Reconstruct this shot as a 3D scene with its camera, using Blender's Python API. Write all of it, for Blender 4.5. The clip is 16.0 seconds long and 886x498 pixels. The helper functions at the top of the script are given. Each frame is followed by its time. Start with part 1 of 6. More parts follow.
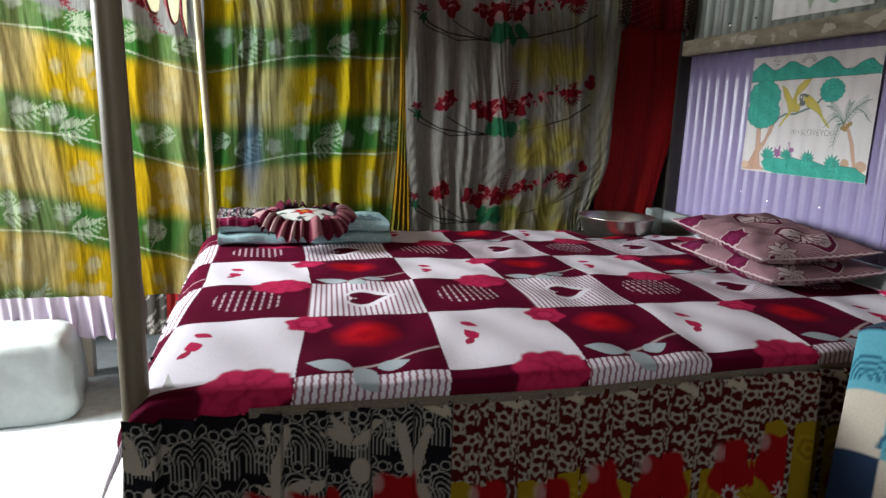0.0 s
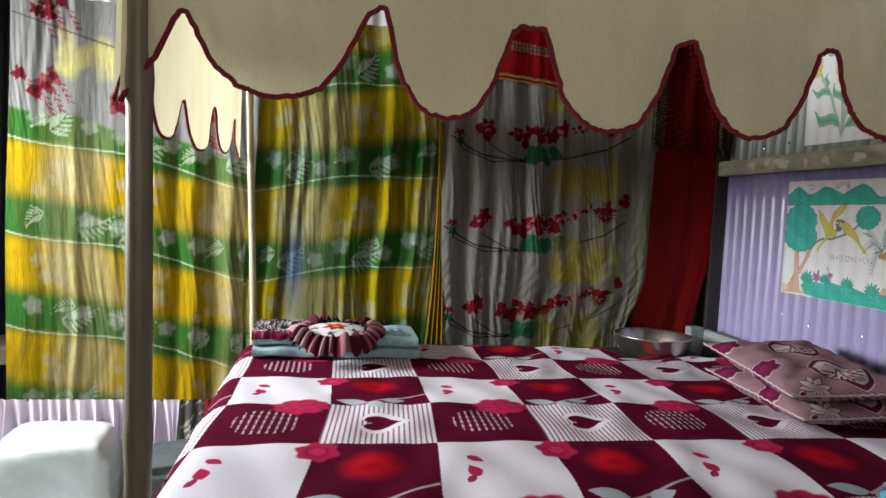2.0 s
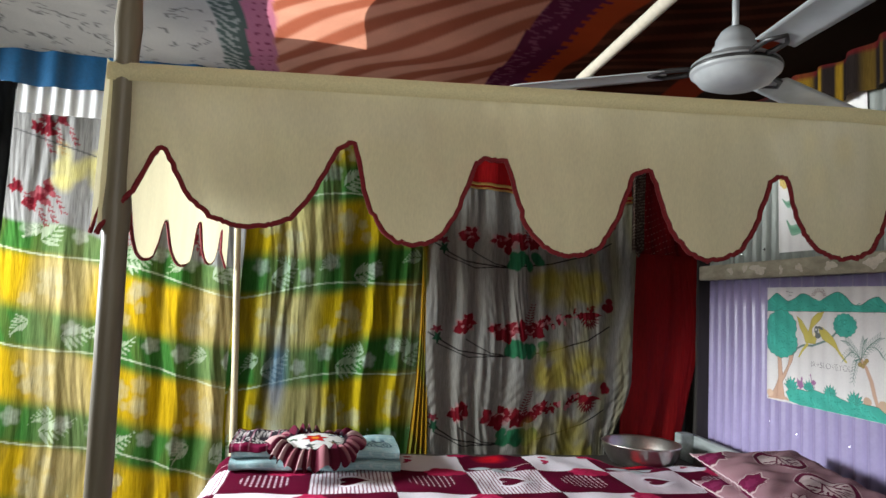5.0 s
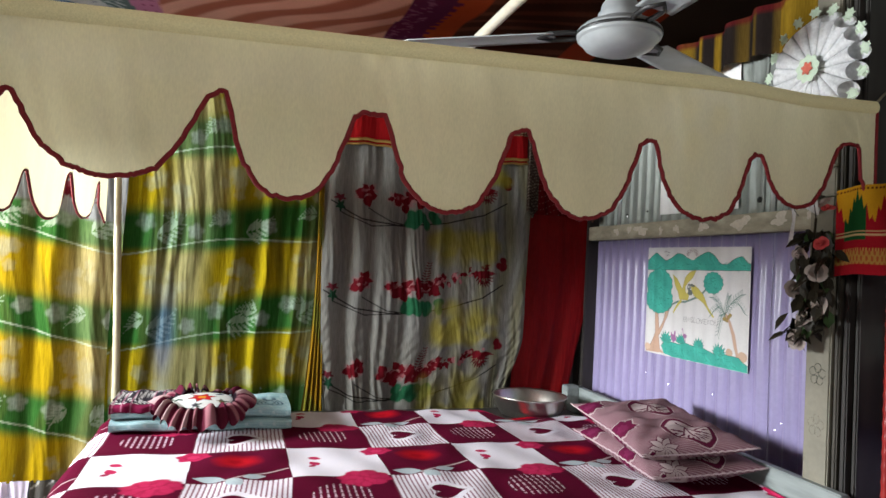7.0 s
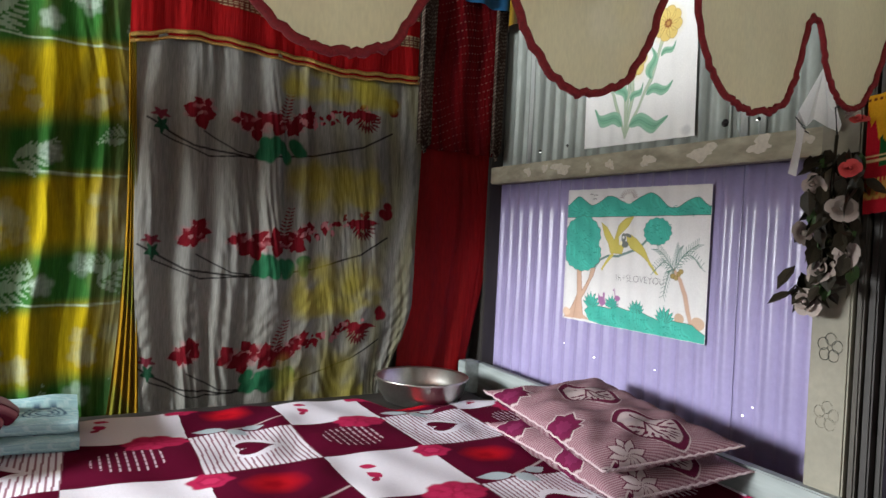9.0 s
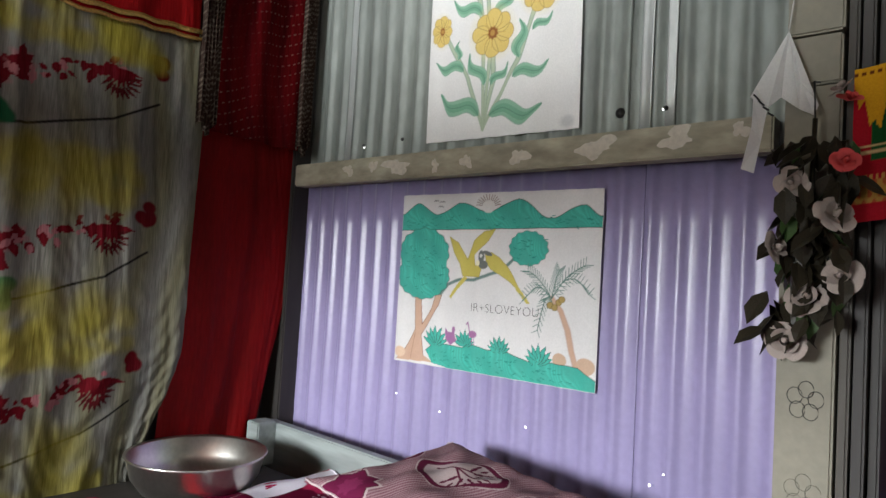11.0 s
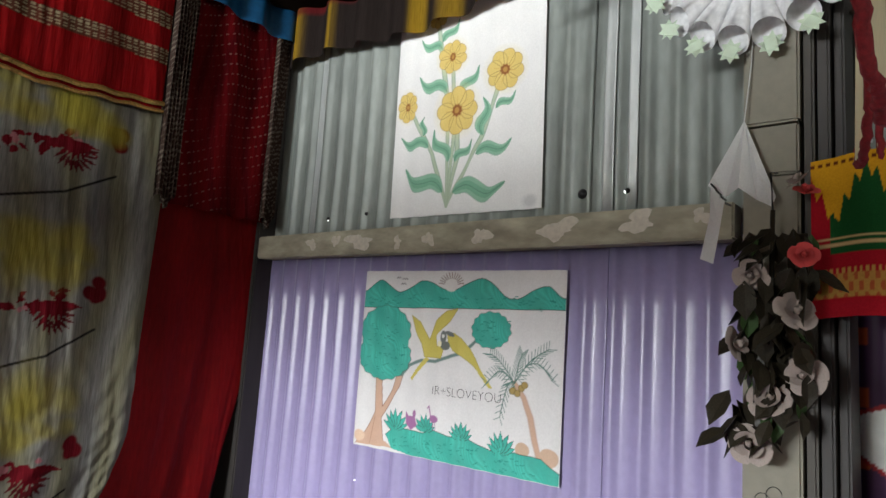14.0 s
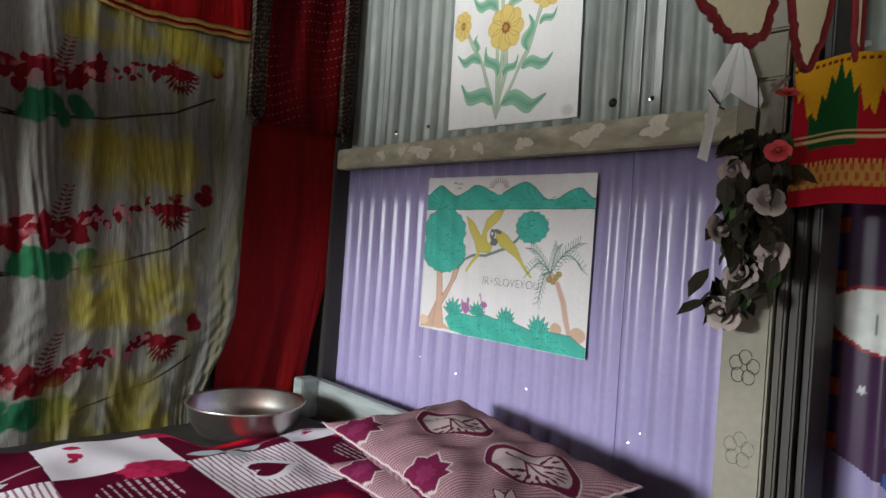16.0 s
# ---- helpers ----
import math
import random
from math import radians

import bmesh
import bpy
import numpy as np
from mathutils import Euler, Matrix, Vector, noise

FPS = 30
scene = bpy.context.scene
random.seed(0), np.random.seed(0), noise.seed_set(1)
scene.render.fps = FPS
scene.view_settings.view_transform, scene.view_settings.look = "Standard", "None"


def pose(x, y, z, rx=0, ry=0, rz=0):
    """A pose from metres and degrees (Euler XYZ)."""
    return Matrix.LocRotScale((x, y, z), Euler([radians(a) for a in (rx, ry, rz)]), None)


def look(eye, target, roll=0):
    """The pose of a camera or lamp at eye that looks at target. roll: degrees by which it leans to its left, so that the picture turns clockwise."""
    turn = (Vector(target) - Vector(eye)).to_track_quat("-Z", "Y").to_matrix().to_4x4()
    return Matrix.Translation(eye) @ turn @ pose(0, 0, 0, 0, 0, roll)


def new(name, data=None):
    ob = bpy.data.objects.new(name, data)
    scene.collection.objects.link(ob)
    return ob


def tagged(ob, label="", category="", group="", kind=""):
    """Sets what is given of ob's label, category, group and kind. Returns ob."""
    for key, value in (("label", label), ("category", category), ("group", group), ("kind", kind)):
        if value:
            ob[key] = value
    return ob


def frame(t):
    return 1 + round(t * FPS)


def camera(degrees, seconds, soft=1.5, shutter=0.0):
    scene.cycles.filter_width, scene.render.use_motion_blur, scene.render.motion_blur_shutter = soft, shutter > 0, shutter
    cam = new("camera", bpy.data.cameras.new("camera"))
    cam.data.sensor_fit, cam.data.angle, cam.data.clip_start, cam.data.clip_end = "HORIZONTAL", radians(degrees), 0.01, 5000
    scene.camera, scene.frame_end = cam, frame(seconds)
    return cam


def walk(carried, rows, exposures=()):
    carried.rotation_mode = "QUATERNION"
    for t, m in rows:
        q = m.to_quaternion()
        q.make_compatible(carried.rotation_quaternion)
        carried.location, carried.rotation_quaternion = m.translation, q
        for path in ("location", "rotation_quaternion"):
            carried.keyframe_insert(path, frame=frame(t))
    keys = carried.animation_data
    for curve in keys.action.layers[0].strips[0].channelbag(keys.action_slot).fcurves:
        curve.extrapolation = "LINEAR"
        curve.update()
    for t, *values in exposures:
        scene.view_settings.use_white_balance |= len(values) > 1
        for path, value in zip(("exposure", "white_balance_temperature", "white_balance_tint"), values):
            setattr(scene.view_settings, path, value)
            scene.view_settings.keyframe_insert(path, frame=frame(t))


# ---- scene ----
cam = camera(67.9, 16.0)
PATH = [
    (0, (0.062, 0.059, 1.248), (0.586, 1.95, 0.864), 2.2),
    (0.5, (0.089, 0.04, 1.269), (0.544, 1.966, 0.981), 2.7),
    (1, (0.129, 0.018, 1.294), (0.482, 1.973, 1.069), 2.9),
    (1.5, (0.152, 0.005, 1.319), (0.461, 1.973, 1.14), 3.1),
    (1.9, (0.153, -0.014, 1.356), (0.532, 1.946, 1.236), 2.7),
    (2, (0.168, -0.004, 1.359), (0.513, 1.962, 1.246), 2.9),
    (2.4, (0.174, -0.018, 1.393), (0.484, 1.957, 1.383), 3.2),
    (2.5, (0.173, -0.024, 1.398), (0.489, 1.951, 1.402), 3.8),
    (3, (0.183, -0.029, 1.415), (0.488, 1.943, 1.537), 3.2),
    (3.5, (0.194, -0.035, 1.423), (0.538, 1.928, 1.594), 2.8),
    (3.7, (0.198, -0.04, 1.428), (0.56, 1.918, 1.618), 2.3),
    (5.8, (0.246, -0.052, 1.423), (0.573, 1.916, 1.574), 2.9),
    (6, (0.253, -0.062, 1.425), (0.624, 1.898, 1.571), 2.7),
    (6.5, (0.271, -0.059, 1.427), (0.732, 1.885, 1.514), 3.0),
    (7, (0.293, -0.063, 1.418), (0.898, 1.842, 1.479), 2.9),
    (7.5, (0.336, -0.01, 1.4), (1.029, 1.866, 1.404), 2.2),
    (8, (0.376, 0.205, 1.378), (1.194, 2.03, 1.38), 2.7),
    (8.5, (0.401, 0.443, 1.384), (1.293, 2.233, 1.361), 1.6),
    (9, (0.506, 0.656, 1.358), (1.496, 2.394, 1.328), 2.8),
    (9.5, (0.629, 0.871, 1.353), (1.742, 2.533, 1.359), 4.7),
    (10, (0.724, 1.065, 1.331), (2.029, 2.581, 1.351), 4.3),
    (10.2, (0.734, 1.151, 1.321), (2.137, 2.576, 1.36), 4.1),
    (12.3, (0.834, 1.3, 1.361), (2.405, 2.533, 1.475), 3.4),
    (12.5, (0.856, 1.285, 1.371), (2.424, 2.52, 1.497), 3.9),
    (13, (0.851, 1.267, 1.384), (2.405, 2.512, 1.576), 3.9),
    (13.5, (0.837, 1.261, 1.391), (2.364, 2.522, 1.672), 3.7),
    (14, (0.822, 1.251, 1.386), (2.36, 2.5, 1.658), 3.8),
    (14.5, (0.805, 1.226, 1.384), (2.337, 2.5, 1.557), 3.1),
    (15, (0.783, 1.175, 1.366), (2.251, 2.529, 1.473), 3.5),
    (15.5, (0.769, 1.095, 1.354), (2.21, 2.481, 1.379), 4.5),
    (16, (0.738, 0.998, 1.338), (2.102, 2.46, 1.339), 4.0),
]
EXPOSURES = [(0, -0.1), (0.7, -0.22), (1.5, -0.27), (2.3, 0.0), (3.5, 0.13), (6, 0.24), (7.5, 0.42), (8.5, 0.50), (10, 0.38), (12.5, 0.24), (14.5, 0.26), (16, 0.14)]
walk(cam, [(t, look(eye, target, roll)) for t, eye, target, roll in PATH], exposures=EXPOSURES)

# ---- light ----
world = bpy.data.worlds.new("sky")
scene.world = world
world.use_nodes = True
wn = world.node_tree
sky = wn.nodes.new("ShaderNodeTexSky")
sky.sky_type = "NISHITA"
sky.sun_disc = False
sky.sun_elevation = radians(45)
sky.sun_rotation = radians(270)
wn.links.new(sky.outputs[0], wn.nodes["Background"].inputs[0])
wn.nodes["Background"].inputs[1].default_value = 0.12

sun = new("sun", bpy.data.lights.new("sun", "SUN"))
sun.data.energy = 5.0
sun.data.angle = radians(0.6)
sun.data.color = (1.0, 0.95, 0.86)
sun.matrix_world = look((-8, 1.2, 8), (0, 1.6, 0))


def area_lamp(name, eye, target, w, h, watts, colour, spread):
    """An area lamp, used for doorway daylight and an added front fill."""
    lamp = new(name, bpy.data.lights.new(name, "AREA"))
    lamp.data.shape = "RECTANGLE"
    lamp.data.size, lamp.data.size_y, lamp.data.energy, lamp.data.color = w, h, watts, colour
    lamp.data.spread = radians(spread)
    lamp.matrix_world = look(eye, target)
    return lamp


area_lamp("doorway_daylight", (-2.40, 2.38, 1.80), (0.9, 2.45, 1.20), 1.10, 0.62, 82, (0.92, 0.97, 1.0), 98)
# added fill that brightens the valance; no front door is known there
area_lamp("front_fill", (0.2, -2.6, 2.21), (0.6, 1.3, 1.85), 1.05, 0.4, 11.5, (1.0, 0.98, 0.94), 100)

# ---- materials ----


def material(name, colour=(0.5, 0.5, 0.5), rough=0.6, metal=0.0, grain=0.0, grain_scale=40.0, bump=0.0, bump_scale=120.0,
             stain=0.0, stain_scale=3.0, attribute="", translucent=0.0, sheen=0.0, spec=0.5, coat=0.0, stretch=(1, 1, 1), sheer=0.0):
    """A surface with grain and stains at two scales; attribute names the mesh colours that carry a print."""
    m = bpy.data.materials.new(name)
    m.use_nodes = True
    n, l = m.node_tree.nodes, m.node_tree.links
    bs = n["Principled BSDF"]
    out = n["Material Output"]
    bs.inputs["Roughness"].default_value = rough
    bs.inputs["Metallic"].default_value = metal
    bs.inputs["Specular IOR Level"].default_value = spec
    bs.inputs["Sheen Weight"].default_value = sheen
    bs.inputs["Coat Weight"].default_value = coat
    tc = n.new("ShaderNodeTexCoord")
    mp = n.new("ShaderNodeMapping")
    mp.inputs["Scale"].default_value = stretch
    l.new(tc.outputs["Object"], mp.inputs[0])
    if attribute:
        at = n.new("ShaderNodeAttribute")
        at.attribute_name = attribute
        sock = at.outputs["Color"]
    else:
        rgb = n.new("ShaderNodeRGB")
        rgb.outputs[0].default_value = (*colour, 1)
        sock = rgb.outputs[0]
    for amount, size, detail in ((grain, grain_scale, 3.0), (stain, stain_scale, 5.0)):
        if amount:
            nz = n.new("ShaderNodeTexNoise")
            nz.inputs["Scale"].default_value = size
            nz.inputs["Detail"].default_value = detail
            l.new(mp.outputs[0], nz.inputs["Vector"])
            mr = n.new("ShaderNodeMapRange")
            mr.inputs["From Min"].default_value, mr.inputs["From Max"].default_value = 0.3, 0.7
            mr.inputs["To Min"].default_value, mr.inputs["To Max"].default_value = 1 - amount, 1 + amount * 0.5
            l.new(nz.outputs["Fac"], mr.inputs["Value"])
            mx = n.new("ShaderNodeMix")
            mx.data_type, mx.blend_type = "RGBA", "MULTIPLY"
            mx.inputs["Factor"].default_value = 1.0
            l.new(sock, mx.inputs[6])
            l.new(mr.outputs[0], mx.inputs[7])
            sock = mx.outputs[2]
    l.new(sock, bs.inputs["Base Color"])
    if bump:
        nz = n.new("ShaderNodeTexNoise")
        nz.inputs["Scale"].default_value = bump_scale
        nz.inputs["Detail"].default_value = 4.0
        l.new(mp.outputs[0], nz.inputs["Vector"])
        bp = n.new("ShaderNodeBump")
        bp.inputs["Strength"].default_value = bump
        bp.inputs["Distance"].default_value = 0.004
        l.new(nz.outputs["Fac"], bp.inputs["Height"])
        l.new(bp.outputs[0], bs.inputs["Normal"])
    if translucent:
        tr = n.new("ShaderNodeBsdfTranslucent")
        l.new(sock, tr.inputs[0])
        ms = n.new("ShaderNodeMixShader")
        ms.inputs[0].default_value = translucent
        l.new(bs.outputs[0], ms.inputs[1])
        l.new(tr.outputs[0], ms.inputs[2])
        l.new(ms.outputs[0], out.inputs[0])
        if sheer:
            tp = n.new("ShaderNodeBsdfTransparent")
            thin = n.new("ShaderNodeMixShader")
            thin.inputs[0].default_value = sheer
            l.new(ms.outputs[0], thin.inputs[1])
            l.new(tp.outputs[0], thin.inputs[2])
            l.new(thin.outputs[0], out.inputs[0])
    return m


M_PRINT = material("printed_cotton", attribute="print", rough=0.9, grain=0.12, grain_scale=350, bump=0.15, bump_scale=500, spec=0.04)
M_CURTAIN = material("printed_curtain", attribute="print", rough=0.9, grain=0.22, grain_scale=260, bump=0.75, bump_scale=75, stain=0.18, stain_scale=16, translucent=0.18, spec=0.04, stretch=(1, 1, 0.09))
M_PAPER = material("drawing_paper", attribute="print", rough=0.7, grain=0.06, grain_scale=220, stain=0.06, stain_scale=7, spec=0.3)
M_VALANCE = material("cream_cotton", (0.82, 0.75, 0.49), 0.85, grain=0.06, grain_scale=300, bump=0.3, bump_scale=16, stain=0.13, stain_scale=5, translucent=0.28, spec=0.15, stretch=(1, 1, 0.3), sheer=0.04)
M_BAND = material("cream_hem", (0.78, 0.69, 0.40), 0.85, grain=0.1, grain_scale=300, translucent=0.1, spec=0.15)
M_REDTRIM = material("red_piping", (0.21, 0.007, 0.011), 0.8, grain=0.3, grain_scale=260, bump=0.4, bump_scale=400)
M_RED = material("red_satin", (0.20, 0.003, 0.004), 0.6, spec=0.12, grain=0.2, grain_scale=160, stain=0.3, stain_scale=12, translucent=0.15, bump=0.7, bump_scale=60, stretch=(1, 1, 0.15))
M_PURPLE = material("lavender_paint", (0.275, 0.235, 0.40), 0.31, grain=0.06, grain_scale=60, stain=0.12, stain_scale=4, bump=0.1, bump_scale=60, spec=0.5)
M_GREYTIN = material("weathered_tin", (0.24, 0.26, 0.235), 0.5, 0.2, grain=0.15, grain_scale=50, stain=0.35, stain_scale=5, bump=0.15, bump_scale=80, stretch=(1, 1, 0.35))
M_BRIGHTTIN = material("galvanised_edge", (0.52, 0.54, 0.52), 0.42, 0.35, grain=0.12, grain_scale=60, stain=0.2, stain_scale=9, stretch=(1, 1, 0.25))
# tin coloured near black for unlit spaces and to cut bounce from unseen walls
M_UNLITTIN = material("unlit_tin", (0.035, 0.038, 0.04), 0.6, 0.2, grain=0.2, stain=0.3, stretch=(1, 1, 0.3))
M_RAIL = material("painted_batten", (0.36, 0.33, 0.24), 0.75, grain=0.2, grain_scale=60, stain=0.35, stain_scale=16, bump=0.4, bump_scale=60, stretch=(1, 0.4, 1))
M_FLAKE = material("bare_patch", (0.55, 0.50, 0.42), 0.85, grain=0.15, grain_scale=80)
M_POST = material("beige_paint", (0.215, 0.197, 0.15), 0.65, grain=0.08, grain_scale=60, stain=0.18, stain_scale=5, bump=0.2, bump_scale=50)
M_BAMBOO = material("bamboo_skin", (0.20, 0.165, 0.105), 0.5, grain=0.2, grain_scale=50, stain=0.3, stain_scale=6, bump=0.2, stretch=(1, 1, 0.12))
M_BAMBOOLIGHT = material("pale_bamboo", (0.45, 0.39, 0.25), 0.5, grain=0.2, grain_scale=50, stain=0.15, stain_scale=6, stretch=(1, 1, 0.12))
M_GREYWOOD = material("blue_grey_wood", (0.27, 0.30, 0.29), 0.6, grain=0.3, grain_scale=30, stain=0.4, stain_scale=8, bump=0.4, bump_scale=40, stretch=(1, 0.15, 1))
M_WOOD = material("raw_plank", (0.40, 0.31, 0.2), 0.7, grain=0.3, grain_scale=30, stain=0.2, stretch=(0.15, 1, 1))
M_STRIP = material("worn_dark_strip", (0.055, 0.046, 0.035), 0.6, grain=0.25, grain_scale=40, stain=0.35, stain_scale=9, bump=0.3, bump_scale=50, stretch=(1, 1, 0.2))
M_DARKWOOD = material("dark_wood", (0.028, 0.023, 0.02), 0.6, grain=0.3, grain_scale=30, stain=0.3, stretch=(1, 1, 0.15))
M_STEEL = material("brushed_steel", (0.66, 0.63, 0.58), 0.32, 1.0, grain=0.08, grain_scale=90)
M_FLOOR = material("cement_floor", (0.70, 0.75, 0.76), 0.8, grain=0.15, grain_scale=25, stain=0.25, stain_scale=2, bump=0.3, bump_scale=30)
M_GROUND = material("earth_yard", (0.34, 0.29, 0.22), 0.9, grain=0.2, grain_scale=8, stain=0.3, stain_scale=0.7)
M_PLASTIC = material("white_plastic_sack", (0.52, 0.57, 0.57), 0.4, grain=0.05, stain=0.12, stain_scale=6, bump=0.3, bump_scale=14)
M_FAN = material("fan_enamel", (0.36, 0.38, 0.39), 0.35, grain=0.05, stain=0.12, stain_scale=12)
M_BLACK = material("black_metal", (0.015, 0.014, 0.014), 0.45, grain=0.2)
M_REDPLASTIC = material("red_lacquer", (0.32, 0.02, 0.018), 0.28, grain=0.1, stain=0.2, stain_scale=10, coat=0.3)
M_BLUE = material("blue_satin", (0.006, 0.06, 0.14), 0.34, grain=0.2, grain_scale=80, translucent=0.2)
M_WHITECLOTH = material("white_cotton", (0.64, 0.64, 0.63), 0.85, grain=0.06, grain_scale=300, bump=0.1, translucent=0.2)
M_LILAC = material("lilac_frill", (0.74, 0.64, 0.78), 0.85, grain=0.08, grain_scale=300, translucent=0.25)
M_LEAF = material("dark_silk_leaf", (0.026, 0.021, 0.013), 0.42, spec=0.2, grain=0.3, grain_scale=60, stain=0.4, stain_scale=20)
M_LEAFGREEN = material("green_silk_leaf", (0.05, 0.095, 0.03), 0.5, spec=0.25, grain=0.3, grain_scale=60)
M_ROSE = material("dusty_rose_silk", (0.35, 0.285, 0.255), 0.8, grain=0.15, grain_scale=60, stain=0.25, stain_scale=25)
M_ROSERED = material("red_silk_rose", (0.5, 0.05, 0.05), 0.8, grain=0.2)
M_INK = material("pencil_ink", (0.02, 0.02, 0.02), 0.9, grain=0.2)
M_BRAID = material("tinsel_braid", (0.22, 0.17, 0.13), 0.4, 0.5, grain=0.6, grain_scale=420, bump=0.8, bump_scale=500)
M_GOLD = material("gold_braid", (0.30, 0.17, 0.04), 0.5, 0.5, grain=0.5, grain_scale=250, bump=0.5, bump_scale=300)
M_ROD = material("white_pipe", (0.66, 0.60, 0.48), 0.5, grain=0.1, stain=0.15)
M_TINROOF = material("roof_tin", (0.25, 0.25, 0.25), 0.5, 0.3, grain=0.2, stain=0.3)

# ---- builders ----


def mesh_object(name, verts, faces, mat, parent=None, label="", smooth=True, uv_colours=None):
    me = bpy.data.meshes.new(name)
    me.from_pydata([tuple(v) for v in verts], [], [tuple(f) for f in faces])
    if smooth:
        me.polygons.foreach_set("use_smooth", [True] * len(me.polygons))
    me.materials.append(mat)
    me.update()
    ob = new(name, me)
    ob.parent = parent
    if label:
        ob["label"] = label
    return ob


def sheet(name, n_u, n_v, place, mat, parent=None, label="", paint=None, smooth=True, keep=None):
    """A cloth or panel: place maps the unit square to the world, paint gives its print."""
    u, v = np.meshgrid(np.linspace(0, 1, n_u), np.linspace(0, 1, n_v))
    u, v = u.ravel(), v.ravel()
    xyz = np.stack([np.broadcast_to(np.asarray(c, float), u.shape) for c in place(u, v)], 1)
    i = (np.arange(n_v - 1)[:, None] * n_u + np.arange(n_u - 1)[None, :]).ravel()
    quads = np.stack([i, i + 1, i + n_u + 1, i + n_u], 1)
    if keep is not None:
        k = keep(u, v)
        quads = quads[k[quads].all(1)]
    me = bpy.data.meshes.new(name)
    me.vertices.add(len(xyz))
    me.vertices.foreach_set("co", xyz.ravel())
    me.loops.add(quads.size)
    me.loops.foreach_set("vertex_index", quads.ravel())
    me.polygons.add(len(quads))
    me.polygons.foreach_set("loop_start", np.arange(0, quads.size, 4))
    me.polygons.foreach_set("use_smooth", np.full(len(quads), smooth))
    me.materials.append(mat)
    if paint:
        rgb = np.clip(paint(u, v), 0, 1)
        at = me.color_attributes.new("print", "FLOAT_COLOR", "POINT")
        at.data.foreach_set("color", np.concatenate([rgb, np.ones((len(rgb), 1))], 1).ravel().astype(np.float32))
    me.update(calc_edges=True)
    me.validate()
    ob = new(name, me)
    ob.parent = parent
    if label:
        ob["label"] = label
    return ob


def bm_part(name, bm, mat, parent=None, label="", smooth=False):
    me = bpy.data.meshes.new(name)
    bm.to_mesh(me)
    bm.free()
    me.materials.append(mat)
    if smooth:
        me.polygons.foreach_set("use_smooth", [True] * len(me.polygons))
    ob = new(name, me)
    ob.parent = parent
    if label:
        ob["label"] = label
    return ob


def block(name, a, b, mat, parent=None, label="", bevel=0.004, wobble=0.0):
    """A bevelled board between two corners."""
    bm = bmesh.new()
    bmesh.ops.create_cube(bm, size=1)
    a, b = Vector(a), Vector(b)
    for v in bm.verts:
        v.co = Vector([a[k] if v.co[k] < 0 else b[k] for k in range(3)])
    if wobble:
        bmesh.ops.subdivide_edges(bm, edges=bm.edges[:], cuts=6, use_grid_fill=True)
        for v in bm.verts:
            v.co += noise.noise_vector(v.co * 6) * wobble
    elif bevel:
        bmesh.ops.bevel(bm, geom=bm.edges[:], offset=bevel, segments=2, affect="EDGES")
    return bm_part(name, bm, mat, parent, label)


def tube(name, points, radius, mat, parent=None, label="", sides=8, closed=False, smooth=True):
    """A round rod along points; radius is one number or one for each point."""
    p = np.array(points, float)
    n = len(p)
    r = np.broadcast_to(np.asarray(radius, float), (n,))
    d = np.gradient(p, axis=0)
    d /= np.linalg.norm(d, axis=1)[:, None] + 1e-9
    ref = np.array([0, 0, 1.0]) if abs(d[:, 2]).mean() < 0.8 else np.array([1.0, 0, 0])
    a = np.cross(d, ref)
    a /= np.linalg.norm(a, axis=1)[:, None] + 1e-9
    b = np.cross(d, a)
    ang = np.linspace(0, 2 * np.pi, sides, endpoint=False)
    ring = p[:, None] + r[:, None, None] * (np.cos(ang)[None, :, None] * a[:, None] + np.sin(ang)[None, :, None] * b[:, None])
    verts = ring.reshape(-1, 3)
    faces = [(i * sides + k, i * sides + (k + 1) % sides, (i + 1) * sides + (k + 1) % sides, (i + 1) * sides + k) for i in range(n - 1) for k in range(sides)]
    faces += [tuple(range(sides))[::-1], tuple((n - 1) * sides + k for k in range(sides))]
    return mesh_object(name, verts, faces, mat, parent, label, smooth)


def lathe(name, profile, mat, parent=None, label="", sides=40, centre=(0, 0, 0)):
    p = np.array(profile, float)
    ang = np.linspace(0, 2 * np.pi, sides, endpoint=False)
    v = np.stack([p[:, 0, None] * np.cos(ang), p[:, 0, None] * np.sin(ang), np.broadcast_to(p[:, 1, None], (len(p), sides))], 2).reshape(-1, 3) + np.array(centre)
    f = [(i * sides + k, i * sides + (k + 1) % sides, (i + 1) * sides + (k + 1) % sides, (i + 1) * sides + k) for i in range(len(p) - 1) for k in range(sides)]
    return mesh_object(name, v, f, mat, parent, label)


def thing(name, at, label, category, group="", kind=""):
    ob = new(name)
    ob.location = at
    ob.empty_display_size = 0.05
    bpy.context.view_layer.update()
    return tagged(ob, label, category, group, kind)


def settle(root):
    """Lets the parts keep the world places they were built in."""
    bpy.context.view_layer.update()
    inv = root.matrix_world.inverted()
    for o in root.children:
        o.matrix_parent_inverse = inv
    return root


